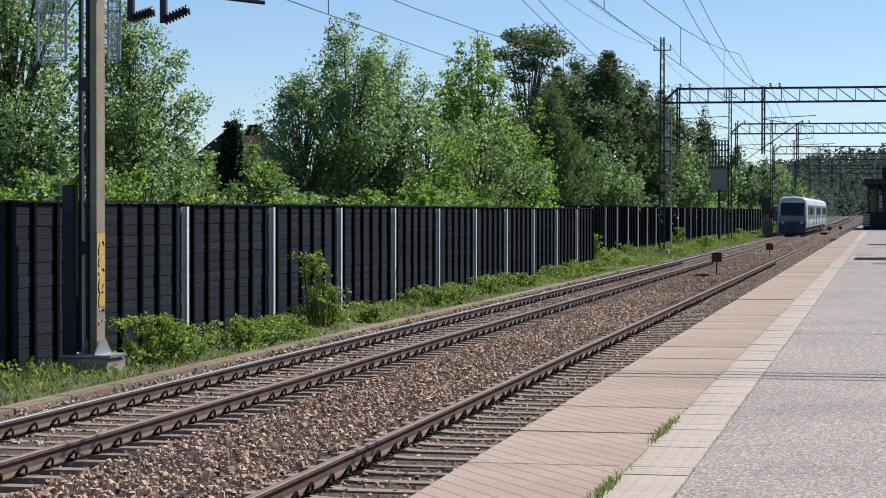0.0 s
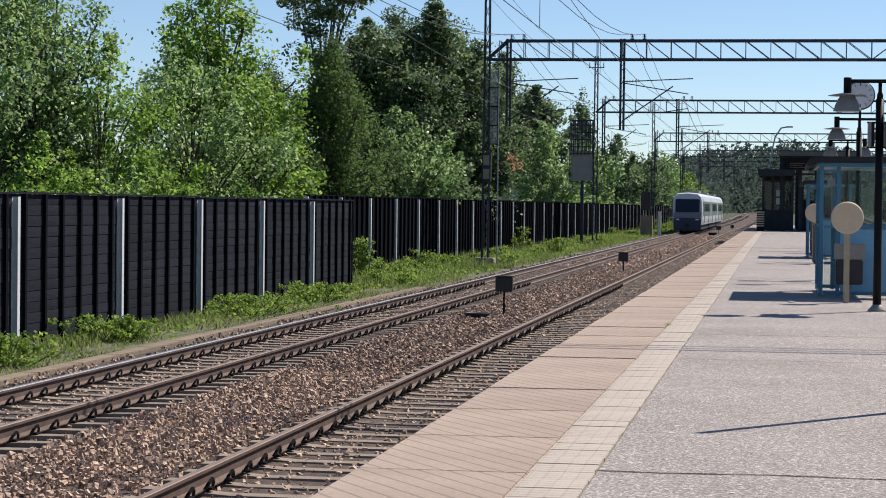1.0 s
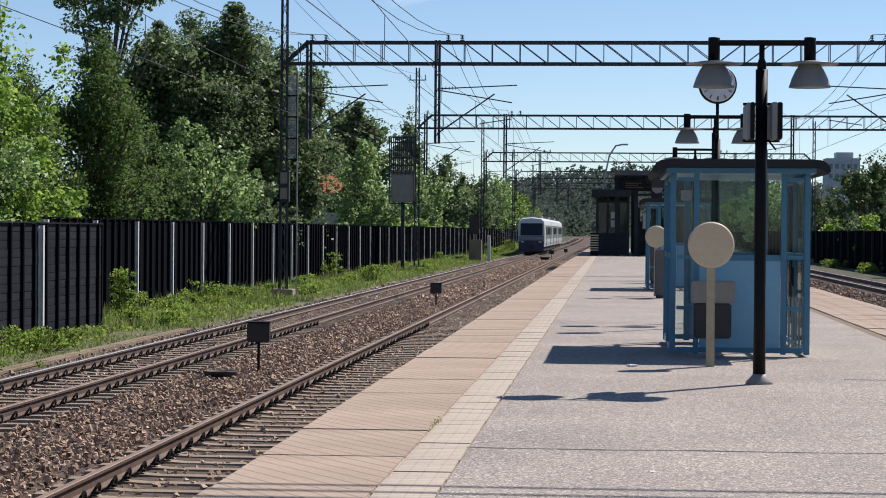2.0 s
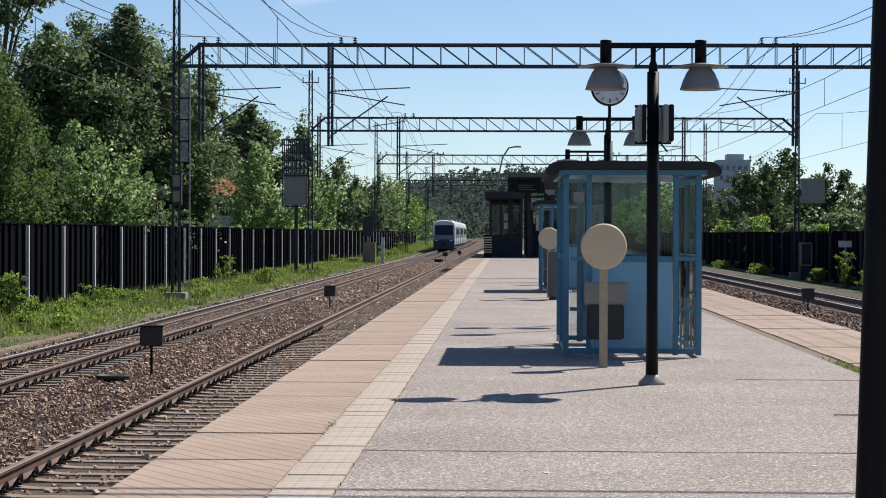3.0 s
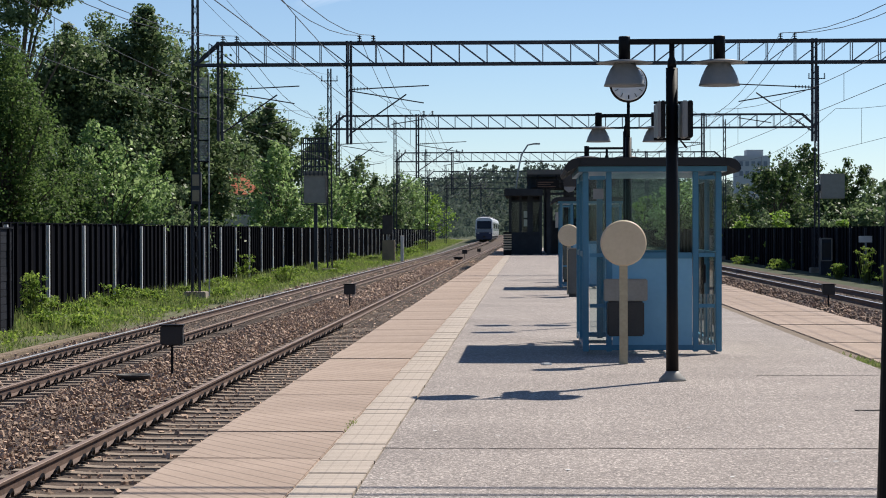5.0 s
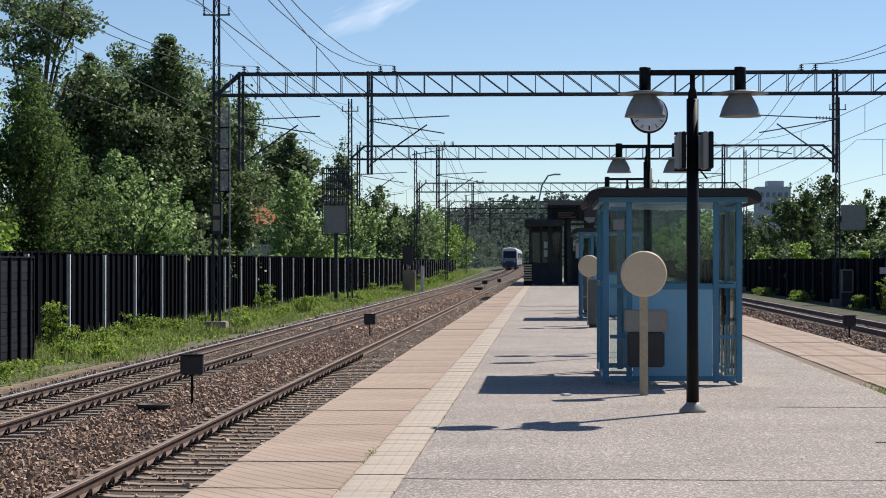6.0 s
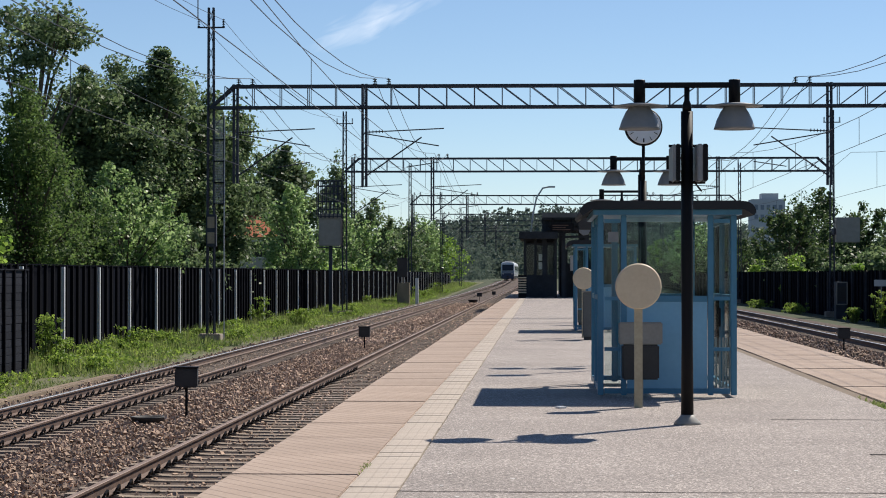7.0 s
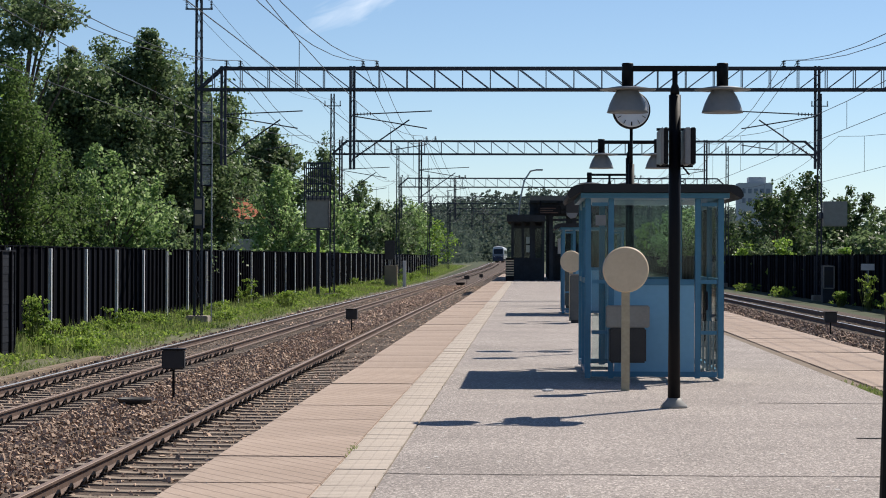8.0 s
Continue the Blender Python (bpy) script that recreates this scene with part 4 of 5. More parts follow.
def build_shelter(x0, x1, y0, y1, detail=True):
    t = thing("platform_shelter", "blue steel and glass platform shelter with a dark flat roof", "platform shelter", "platform shelters")
    H = 2.445
    for x in (x0 + 0.05, x1 - 0.05):
        for y in (y0 + 0.05, (y0 + y1) / 2, y1 - 0.05):
            part("corner_post", box(x - 0.04, x + 0.04, y - 0.04, y + 0.04, 0.03, H, 0.008), BLUE, t)
    xa, xb = x0 + 0.36, x1 - 0.36
    for x in (xa, xb):
        part("front_post", box(x - 0.038, x + 0.038, y0, y0 + 0.08, 0.03, H, 0.008), BLUE, t)
        part("back_post", box(x - 0.045, x + 0.045, y1 - 0.09, y1, 0.03, H, 0.008), BLUE, t)
    part("lower_panel", box(xa + 0.045, xb - 0.045, y0 + 0.02, y0 + 0.06, 0.12, 1.28), PALEBLUE, t, "pale blue sheet panel")
    part("lower_panel", box(xa + 0.045, xb - 0.045, y1 - 0.06, y1 - 0.02, 0.12, 1.28), PALEBLUE, t, "pale blue sheet panel")
    part("sill_rail", box(xa + 0.045, xb - 0.045, y0 + 0.0, y0 + 0.08, 1.28, 1.36, 0.006), BLUE, t)
    part("base_rail", box(x0 + 0.1, x1 - 0.1, y0 + 0.01, y0 + 0.07, 0.05, 0.12), BLUE, t)
    part("base_rail", box(x0 + 0.1, x1 - 0.1, y1 - 0.07, y1 - 0.01, 0.05, 0.12), BLUE, t)
    part("back_sill", box(xa + 0.045, xb - 0.045, y1 - 0.08, y1, 1.28, 1.36, 0.006), BLUE, t)
    for xx in (x0 + 0.05, x1 - 0.05):
        for za in (0.06, 1.30, 2.36):
            part("side_rail", box(xx - 0.03, xx + 0.03, y0 + 0.1, y1 - 0.1, za, za + 0.07), BLUE, t)
    for xs, xe in ((x0 + 0.1, xa - 0.045), (xb + 0.045, x1 - 0.1)):
        for z in (0.62, 1.30, 2.34):
            part("cross_rail", box(xs, xe, y0 + 0.02, y0 + 0.06, z, z + 0.05), BLUE, t)
    panes = [(xa + 0.045, xb - 0.045, y0 + 0.035, y0 + 0.045, 1.36, H - 0.02), (x0 + 0.1, xa - 0.045, y0 + 0.035, y0 + 0.045, 0.14, H - 0.1), (xb + 0.045, x1 - 0.1, y0 + 0.035, y0 + 0.045, 0.14, H - 0.1),
             (xa + 0.045, xb - 0.045, y1 - 0.045, y1 - 0.035, 1.36, H - 0.02), (x1 - 0.055, x1 - 0.045, y0 + 0.1, y1 - 0.1, 0.14, 2.35)]
    for p in panes:
        ob = part("pane", box(*p), GLASS, t, "clear dusty glass pane")
        ob.visible_shadow = False
    if detail:
        for i in range(5):
            a = xb + 0.07 + i * 0.045
            part("slat", box(a, a + 0.025, y0 + 0.10, y0 + 0.12, 0.12, 0.80), GALV, t)
        part("handle", bar((xb + 0.12, y0 - 0.02, 0.95), (xb + 0.12, y0 - 0.02, 1.2), 0.03, sides=8), BLACK, t)
        ob = part("notice", box(x0 + 0.15, x0 + 0.29, y0 + 0.028, y0 + 0.033, 2.08, 2.22), SHADE, t, "small pale notice sheet")
        part("bench", box(xa + 0.1, xb - 0.1, y1 - 0.55, y1 - 0.15, 0.42, 0.46), BATTEN, t, "dark slatted bench")
    bm = box(x0 - 0.05, x1 + 0.05, y0 - 0.12, y1 + 0.12, H, H + 0.07)
    part("roof_frame", bm, BLUE, t)
    bm = bmesh.new()
    arc = [(math.cos(a) * 0.17, math.sin(a) * 0.15) for a in np.linspace(0, math.pi / 2, 7)]
    prof = [(x0 - 0.06 - c, H + 0.03 + d) for c, d in arc] + [(x1 + 0.06 + c, H + 0.03 + d) for c, d in arc[::-1]] + [(x1 + 0.20, H - 0.01), (x1 + 0.06, H + 0.075), (x0 - 0.06, H + 0.075), (x0 - 0.20, H - 0.01)]
    ends = [[bm.verts.new((x, y, z)) for x, z in prof] for y in (y0 - 0.22, y1 + 0.22)]
    for i in range(len(prof)):
        j = (i + 1) % len(prof)
        bm.faces.new((ends[0][i], ends[0][j], ends[1][j], ends[1][i]))
    bm.faces.new(ends[0][::-1])
    bm.faces.new(ends[1])
    part("roof", bm, ROOFGREY, t, "dark roof sheet with turned-down edges")
    part("fascia", box(x0 - 0.02, x1 + 0.02, y0 - 0.245, y0 - 0.222, H + 0.075, H + 0.185), ROOFGREY, t, "dark grey front fascia")
    return t


def build_platform_things():
    build_lamp(1.60, 23.7, 3.76)
    build_speaker_board(1.60, 23.7)
    build_lamp(1.86, 40.0, 3.82)
    build_lamp(2.08, 55.7, 3.82)
    build_ball_sign(1.20, 26.7, 1.60)
    build_ball_sign(1.10, 56.0, 1.64)
    build_clock(1.80, 38.0)
    build_shelter(0.745, 2.625, 28.9, 32.6)
    build_shelter(0.95, 2.75, 62.0, 65.0, False)
    # black post beside the path
    t = thing("black_post", "black painted steel post standing on the platform", "post")
    part("column", bar((0.991, 6.0, 0), (1.076, 6.0, 2.9), 0.0925, sides=24), BLACK, t)
    part("sleeve", bar((0.991, 6.0, 0), (1.014, 6.0, 0.8), 0.0995, sides=24), BLACK, t)
    part("base", add_turned(bmesh.new(), [(0.10, 0), (0.095, 0.02), (0.06, 0.05)], 24, (0.995, 6.0, 0)), GALV, t)
    part("cap", add_turned(bmesh.new(), [(0.05, 0), (0.05, 0.02), (0.02, 0.04)], 24, (1.076, 6.0, 2.9)), BLACK, t)
    # bin before the shelter
    b = thing("litter_bin", "grey litter bin box fixed before the shelter", "litter bin", at=pose(1.30, 28.3, 0))
    part("holder", box(-0.285, 0.285, -0.08, 0.12, 0.73, 1.02, 0.015), BIN, b, "pale metal ash tray box")
    part("body", box(-0.24, 0.24, -0.10, 0.20, 0.27, 0.725, 0.02), DARKBIN, b, "dark bin body")
    part("stand", box(-0.04, 0.04, 0.10, 0.18, 0, 0.9), BIN, b)
    for x, y, w, h in ((1.17, 54.2, 0.26, 1.2), (1.36, 70.0, 0.36, 1.7)):
        b = thing("grey_cabinet", "grey metal cabinet standing on the platform", "cabinet", "platform cabinets", at=pose(x, y, 0))
        part("body", box(-w / 2, w / 2, -0.2, 0.2, 0.08, h, 0.02), CABINET, b)
        part("plinth", box(-w / 2 + 0.03, w / 2 - 0.03, -0.17, 0.17, 0, 0.08), DARKBIN, b)
        part("cap", box(-w / 2 - 0.02, w / 2 + 0.02, -0.22, 0.22, h, h + 0.03, 0.006), BIN, b)
    p = tagged(part("paper_scrap", box(-0.06, 0.06, -0.05, 0.05, 0.0, 0.025, 0.008), WHITE), "small crumpled white paper on the asphalt", "litter")
    p.matrix_basis = pose(0.24, 26.5, 0, 0, 0, 30)


build_platform_things()


def build_hall():
    """Dark kiosk and canopy over the stairs at the platform's far end."""
    h = thing("station_kiosk", "dark blue-grey glazed stair kiosk under a flat roof", "station kiosk")
    part("roof", box(-1.55, 1.15, 149.4, 163, 4.12, 4.6, 0.04), HALLDARK, h, "dark flat roof slab")
    for x in (-1.15, -0.42, 0.34, 1.0):
        for y in (151.0, 156.0, 161.0):
            part("column", box(x - 0.09, x + 0.09, y - 0.09, y + 0.09, 0, 4.12), HALLDARK, h)
    for x0, x1 in ((-1.06, -0.51), (-0.33, 0.25), (0.43, 0.91)):
        part("lower_panel", box(x0, x1, 150.98, 151.03, 0.05, 1.5), HALLDARK, h)
        part("pane", box(x0, x1, 151.0, 151.02, 1.6, 3.7), GLASS, h)
        part("rail", box(x0, x1, 150.97, 151.04, 1.5, 1.6), HALLDARK, h)
        part("upper_rail", box(x0, x1, 150.97, 151.04, 3.7, 3.82), HALLDARK, h)
    part("rear_wall", box(-1.1, 1.0, 161.1, 161.2, 0, 4.1), DARKBIN, h)
    # White board added so that light through the pane is put into its colour.
    part("bright_pane_board", box(-0.20, 0.20, 154.0, 154.06, 2.0, 3.1), WHITE, h, "white board behind the glass, standing for a bright pane")
    part("board_bar", box(-0.20, 0.20, 153.95, 153.99, 2.5, 2.62), DARKBIN, h)
    part("counter", box(-0.9, 0.3, 152.5, 153.4, 0, 1.25, 0.03), CABINET, h)
    c = thing("station_canopy", "dark steel canopy on columns over the platform stairs", "station canopy")
    part("upper_roof", box(0.05, 5.6, 150.4, 182, 5.45, 5.85, 0.04), HALLDARK, c)
    part("edge_beam", box(0.05, 5.6, 150.3, 150.38, 5.62, 5.95), CABINET, c, "pale roof edge")
    for i in range(7):
        part("roof_beam", box(0.1, 5.5, 151 + i * 4.5, 151.25 + i * 4.5, 5.05, 5.45), HALLDARK, c)
    for z in (4.75, 4.2):
        part("cross_beam", box(0.1, 5.5, 150.9, 151.1, z, z + 0.16), HALLDARK, c)
    for x in (0.2, 1.55, 3.2, 5.2):
        for y in (151, 164, 178):
            part("column", box(x - 0.14, x + 0.14, y - 0.14, y + 0.14, 0, 5.45), HALLDARK, c)
    for x0, x1, z0, z1 in ((1.75, 2.9, 0.0, 2.4), (3.4, 5.0, 0.0, 2.6)):
        part("wall_panel", box(x0, x1, 155, 155.12, z0, z1), HALLDARK, c)
    part("stair_wall", box(1.7, 1.85, 152, 176, 0.0, 3.4), HALLDARK, c)
    # The brightness of a lit pane is painted as a white strip.
    part("light_slot", box(2.05, 2.3, 152.9, 152.95, 1.9, 3.0), WHITE, c, "narrow white panel standing for a bright pane")
    d = thing("departure_board", "black departure board with dull orange text bars", "departure board")
    part("case", box(0.65, 2.25, 149.7, 149.95, 4.62, 5.2, 0.02), BLACK, d)
    for k in range(3):
        part("text_bar", box(0.78, 0.78 + (1.25, 0.9, 1.1)[k], 149.68, 149.695, 4.72 + k * 0.15, 4.79 + k * 0.15), RUST, d)
    for x in (0.8, 2.1):
        part("hanger", bar((x, 149.85, 5.2), (x, 150.5, 5.6), 0.06), BLACK, d)
    g = thing("hanging_sign", "pale angular sign hung under the canopy", "platform sign")
    part("plate", add_disc(bmesh.new(), (3.0, 149.8, 4.75), 0.42, 0.06, sides=7), SHADE, g)
    part("hanger", bar((3.0, 149.8, 5.1), (3.0, 150.6, 5.6), 0.06), BLACK, g)
    b = thing("barrier_board", "black and pale striped barrier at the platform edge", "barrier", at=pose(-1.32, 149.0, 0))
    for i in range(7):
        part("stripe", box(-0.28, 0.28, -0.03, 0.03, 0.35 + i * 0.17, 0.35 + i * 0.17 + 0.085), CREAM, b)
    part("backing", box(-0.28, 0.28, 0.035, 0.08, 0.0, 1.6), BLACK, b)
    l = thing("tall_lamp", "slender grey street lamp with a curved arm", "street lamp")
    bm = bmesh.new()
    add_tube(bm, [(-0.75, 156, 4.6), (-0.6, 156, 6.0), (-0.35, 156, 7.2), (0.1, 156, 7.9), (0.6, 156, 8.0)], 0.06, 8)
    part("arm", bm, GALV, l)
    part("head", box(0.5, 1.0, 155.9, 156.1, 7.93, 8.05, 0.02), GALV, l)
    for x, y, z in ((2.2, 75, 3.2),):
        s = thing("platform_sign", "dark platform display board on a post", "platform sign")
        part("board", box(x - 0.9, x + 0.9, y - 0.1, y + 0.1, z, z + 0.5, 0.02), DARKBIN, s)
        part("post", bar((x, y, 0), (x, y, z + 0.1), 0.14, sides=12), BLACK, s)


build_hall()


# ---- train ----
def car_body(y0, y1, nose):
    """A rounded car shell between two ends; the nose end slopes and narrows."""
    bm = bmesh.new()
    prof = [(-1.40, 0.75), (-1.47, 1.2), (-1.48, 2.2), (-1.45, 3.1), (-1.36, 3.55), (-1.05, 3.82), (0.0, 3.92), (1.05, 3.82), (1.36, 3.55), (1.45, 3.1), (1.48, 2.2), (1.47, 1.2), (1.40, 0.75)]
    secs = [(y0, 0.95, -0.10), (y0 + 0.25, 0.985, -0.04), (y0 + 0.8, 0.995, -0.01), (y0 + 1.8, 1.0, 0.0), (y1, 1.0, 0.0)] if nose else [(y0, 1.0, 0.0), (y1, 1.0, 0.0)]
    rings = []
    for y, s, dz in secs:
        rings.append([bm.verts.new((x * s, y + (0.55 * max(0, (z - 1.6)) / 2.3 if nose and y < y0 + 1 else 0), z + dz * max(0, (z - 0.75)) / 3.2)) for x, z in prof])
    for a, b in zip(rings, rings[1:]):
        for i in range(len(prof) - 1):
            bm.faces.new((a[i], a[i + 1], b[i + 1], b[i]))
        bm.faces.new((a[-1], a[0], b[0], b[-1]))
    bm.faces.new(rings[0][::-1])
    bm.faces.new(rings[-1])
    bmesh.ops.recalc_face_normals(bm, faces=bm.faces)
    return bm


def build_train():
    t = thing("passenger_train", "white and green multiple-unit passenger train with a dark blue lower front", "train")
    for k in range(3):
        y0 = k * 25.6
        car = part("car", car_body(y0, y0 + 25.0, k == 0), TRAINWHITE, t, "white rounded rail car")
        for s in (-1, 1):
            band = part("side_band", box(s * 1.483 - 0.010, s * 1.483 + 0.010, y0 + 2.2, y0 + 24.8, 1.62, 3.05), TRAINGREEN, car, "grey-green upper side")
            for d in (2.8, 6.6, 9.6, 12.6, 15.6, 20.2):
                part("window", box(s * 1.495 - 0.006, s * 1.495 + 0.006, y0 + d, y0 + d + (2.0 if d < 3 else 2.6), 2.05, 2.85), DARKGLASS, band, "dark side window")
            for d in (5.0, 18.5):
                part("car_door", box(s * 1.487 - 0.015, s * 1.487 + 0.015, y0 + d, y0 + d + 1.3, 0.9, 2.9), TRAINGREEN, car, "double door")
        part("underframe", box(-1.25, 1.25, y0 + 0.9, y0 + 24.6, 0.28, 0.8), UNDERFRAME, car)
        for y in (3.2, 5.6, 19.4, 21.8):
            for s in (-0.75, 0.75):
                bm = bmesh.new()
                add_disc(bm, (s, y0 + y, 0.44), 0.44, 0.13, axis="X", sides=20)
                part("wheel", bm, UNDERFRAME, car)
        part("roof_unit", box(-0.8, 0.8, y0 + 8, y0 + 14, 3.9, 4.15, 0.05), BIN, car)
        if k:
            part("gangway", box(-0.9, 0.9, y0 - 0.6, y0, 0.9, 3.4), UNDERFRAME, car)
    bm = box(-1.18, 1.18, -0.06, 0.03, 0, 1.32, 0.05)
    ob = part("windscreen", bm, DARKGLASS, t, "wide dark windscreen")
    ob.matrix_basis = pose(0, 0.11, 1.98, -14.0)
    part("front_band", box(-1.30, 1.30, -0.05, 0.15, 1.42, 1.95, 0.05), TRAINGREY, t, "pale band below the windscreen")
    part("front_skirt", box(-1.33, 1.33, -0.10, 0.5, 0.22, 1.40, 0.08), TRAINBLUE, t, "dark blue lower front")
    part("coupler", box(-0.2, 0.2, -0.5, 0.0, 0.55, 0.85, 0.03), UNDERFRAME, t)
    for s in (-0.95, 0.95):
        part("headlight", box(s - 0.16, s + 0.16, -0.13, -0.05, 1.20, 1.34, 0.02), WHITE, t)
    return t


def build_cloud():
    """A thin high streak of cloud, far behind everything."""
    m = bpy.data.materials.new("cloud")
    m.use_nodes = True
    n, l = m.node_tree.nodes, m.node_tree.links
    n.remove(n["Principled BSDF"])
    tc, mp, tex, grad, mul = (n.new(k) for k in ("ShaderNodeTexCoord", "ShaderNodeMapping", "ShaderNodeTexNoise", "ShaderNodeTexGradient", "ShaderNodeMath"))
    mp.inputs["Scale"].default_value = (1.1, 1.0, 1.2)
    l.new(tc.outputs["Object"], mp.inputs["Vector"])
    l.new(mp.outputs["Vector"], tex.inputs["Vector"])
    tex.inputs["Scale"].default_value, tex.inputs["Detail"].default_value = 2.0, 9
    tex.inputs["Distortion"].default_value = 0.9
    grad.gradient_type = "SPHERICAL"
    l.new(tc.outputs["Object"], grad.inputs["Vector"])
    mul.operation = "MULTIPLY"
    l.new(tex.outputs["Fac"], mul.inputs[0])
    l.new(grad.outputs["Fac"], mul.inputs[1])
    rng = n.new("ShaderNodeMapRange")
    rng.inputs["From Min"].default_value, rng.inputs["From Max"].default_value = 0.20, 0.75
    rng.inputs["To Max"].default_value = 0.70
    l.new(mul.outputs[0], rng.inputs["Value"])
    em, tr, mix = n.new("ShaderNodeEmission"), n.new("ShaderNodeBsdfTransparent"), n.new("ShaderNodeMixShader")
    em.inputs["Color"].default_value, em.inputs["Strength"].default_value = (0.88, 0.93, 1.0, 1), 0.95
    l.new(rng.outputs[0], mix.inputs[0])
    l.new(tr.outputs[0], mix.inputs[1])
    l.new(em.outputs[0], mix.inputs[2])
    l.new(mix.outputs[0], n["Material Output"].inputs["Surface"])
    for px, pz, sx, sz, tilt in ((-225, 347, 165, 40, 24),):
        bm = bmesh.new()
        bm.faces.new([bm.verts.new(p) for p in ((-1, 0, -1), (1, 0, -1), (1, 0, 1), (-1, 0, 1))])
        ob = tagged(part("backdrop", bm, m), "thin white streak of high cloud", "cloud", kind="structure")
        ob.matrix_basis = pose(px, 2900, pz, 0, -tilt) @ Matrix.Diagonal((sx, 1, sz, 1))
        ob.visible_shadow = False


build_cloud()
train = build_train()


# ---- trees, shrubs and grass ----
def build_tree(name, x, y, height, width, leafmat, leaves, size, label, seed, base=0.18, shape=0.5, clumps=46, droop=0.3, group="trees behind the fence", spread=0.085, category="tree"):
    """A tapered trunk with limbs, and a crown of clumps of small leaves."""
    rng = np.random.default_rng(seed)
    t = thing(name, label, category, group, at=pose(x, y, -1.15))
    R = width / 2
    cs = []
    while len(cs) < clumps:
        p = rng.uniform(-1, 1, 3)
        r = np.linalg.norm(p)
        if r > 1 or r < 0.35:
            continue
        zz = (p[2] + 1) / 2
        taper = (1 - zz) ** shape * 1.15 if shape > 0 else 1
        wob = 1 + 0.22 * math.sin(3 * math.atan2(p[1], p[0]) + seed) + rng.normal(0, 0.10)
        cs.append((p[0] * R * min(1.0, taper + 0.12) * wob, p[1] * R * min(1.0, taper + 0.12) * wob, height * (base + (1 - base) * zz * (0.97 + 0.03 * wob))))
    cs = np.array(cs)
    cs[:, 2] = np.minimum(cs[:, 2], height)
    shoots = []
    for c in cs[rng.permutation(len(cs))[: int(len(cs) * (0.55 if leafmat is LEAF_WILLOW else 0.35))]]:
        way = np.array([c[0] * 0.10, c[1] * 0.10, 0.10 * height]) * rng.uniform(0.4, 1.3)
        for q in (0.4, 0.75, 1.1):
            shoots.append(c + way * q)
    nmain = len(cs)
    if shape > 0 and leaves > 3000:
        cs = np.concatenate([cs, np.array(shoots)])
    bm = bmesh.new()
    tip = Vector((rng.normal(0, 0.05) * R, rng.normal(0, 0.05) * R, height * 0.86))
    steps = 7
    prev = Vector((0, 0, 0))
    w = max(0.10, height * 0.028)
    spine = [prev]
    for i in range(1, steps + 1):
        p = Vector((0, 0, 0)).lerp(tip, i / steps) + Vector((rng.normal(0, 0.06), rng.normal(0, 0.06), 0))
        add_bar(bm, prev, p, w * (1.1 - i / steps), sides=7)
        prev = p
        spine.append(p)
    part("trunk", bm, BARK, t)
    limbs = bmesh.new()
    for c in cs[:nmain:2]:
        zf = min(0.8, max(0.12, c[2] / height * 0.7))
        s = spine[int(zf * steps)]
        c = Vector(c)
        mid = s.lerp(c, 0.55) + Vector((0, 0, 0.06 * height * rng.uniform(-0.2, 1)))
        add_bar(limbs, s, mid, w * 0.33, sides=5)
        add_bar(limbs, mid, c, w * 0.17, sides=4)
    part("limb", limbs, BARK, t)
    spreads = height * spread * rng.uniform(0.55, 1.25, len(cs))
    spreads[nmain:] *= 0.40
    v = leaf_cloud(rng, cs, spreads, leaves, size, droop)
    core = 0 if base > 0.5 else int(leaves * (0.30 if leafmat is LEAF_DARK else 0.35 if leafmat is LEAF_PINE else 0.14 if y < 30 else 0.06))
    v = np.concatenate([v, leaf_cloud(rng, cs[:nmain] * np.array([0.80, 0.80, 0.96]), spreads[:nmain] * 0.9, core, size * 1.7, droop)])
    leaves += core
    v[:, 2] = np.maximum(v[:, 2], 0.05)
    soup("crown", v, quads(leaves), leafmat, t)
    return t


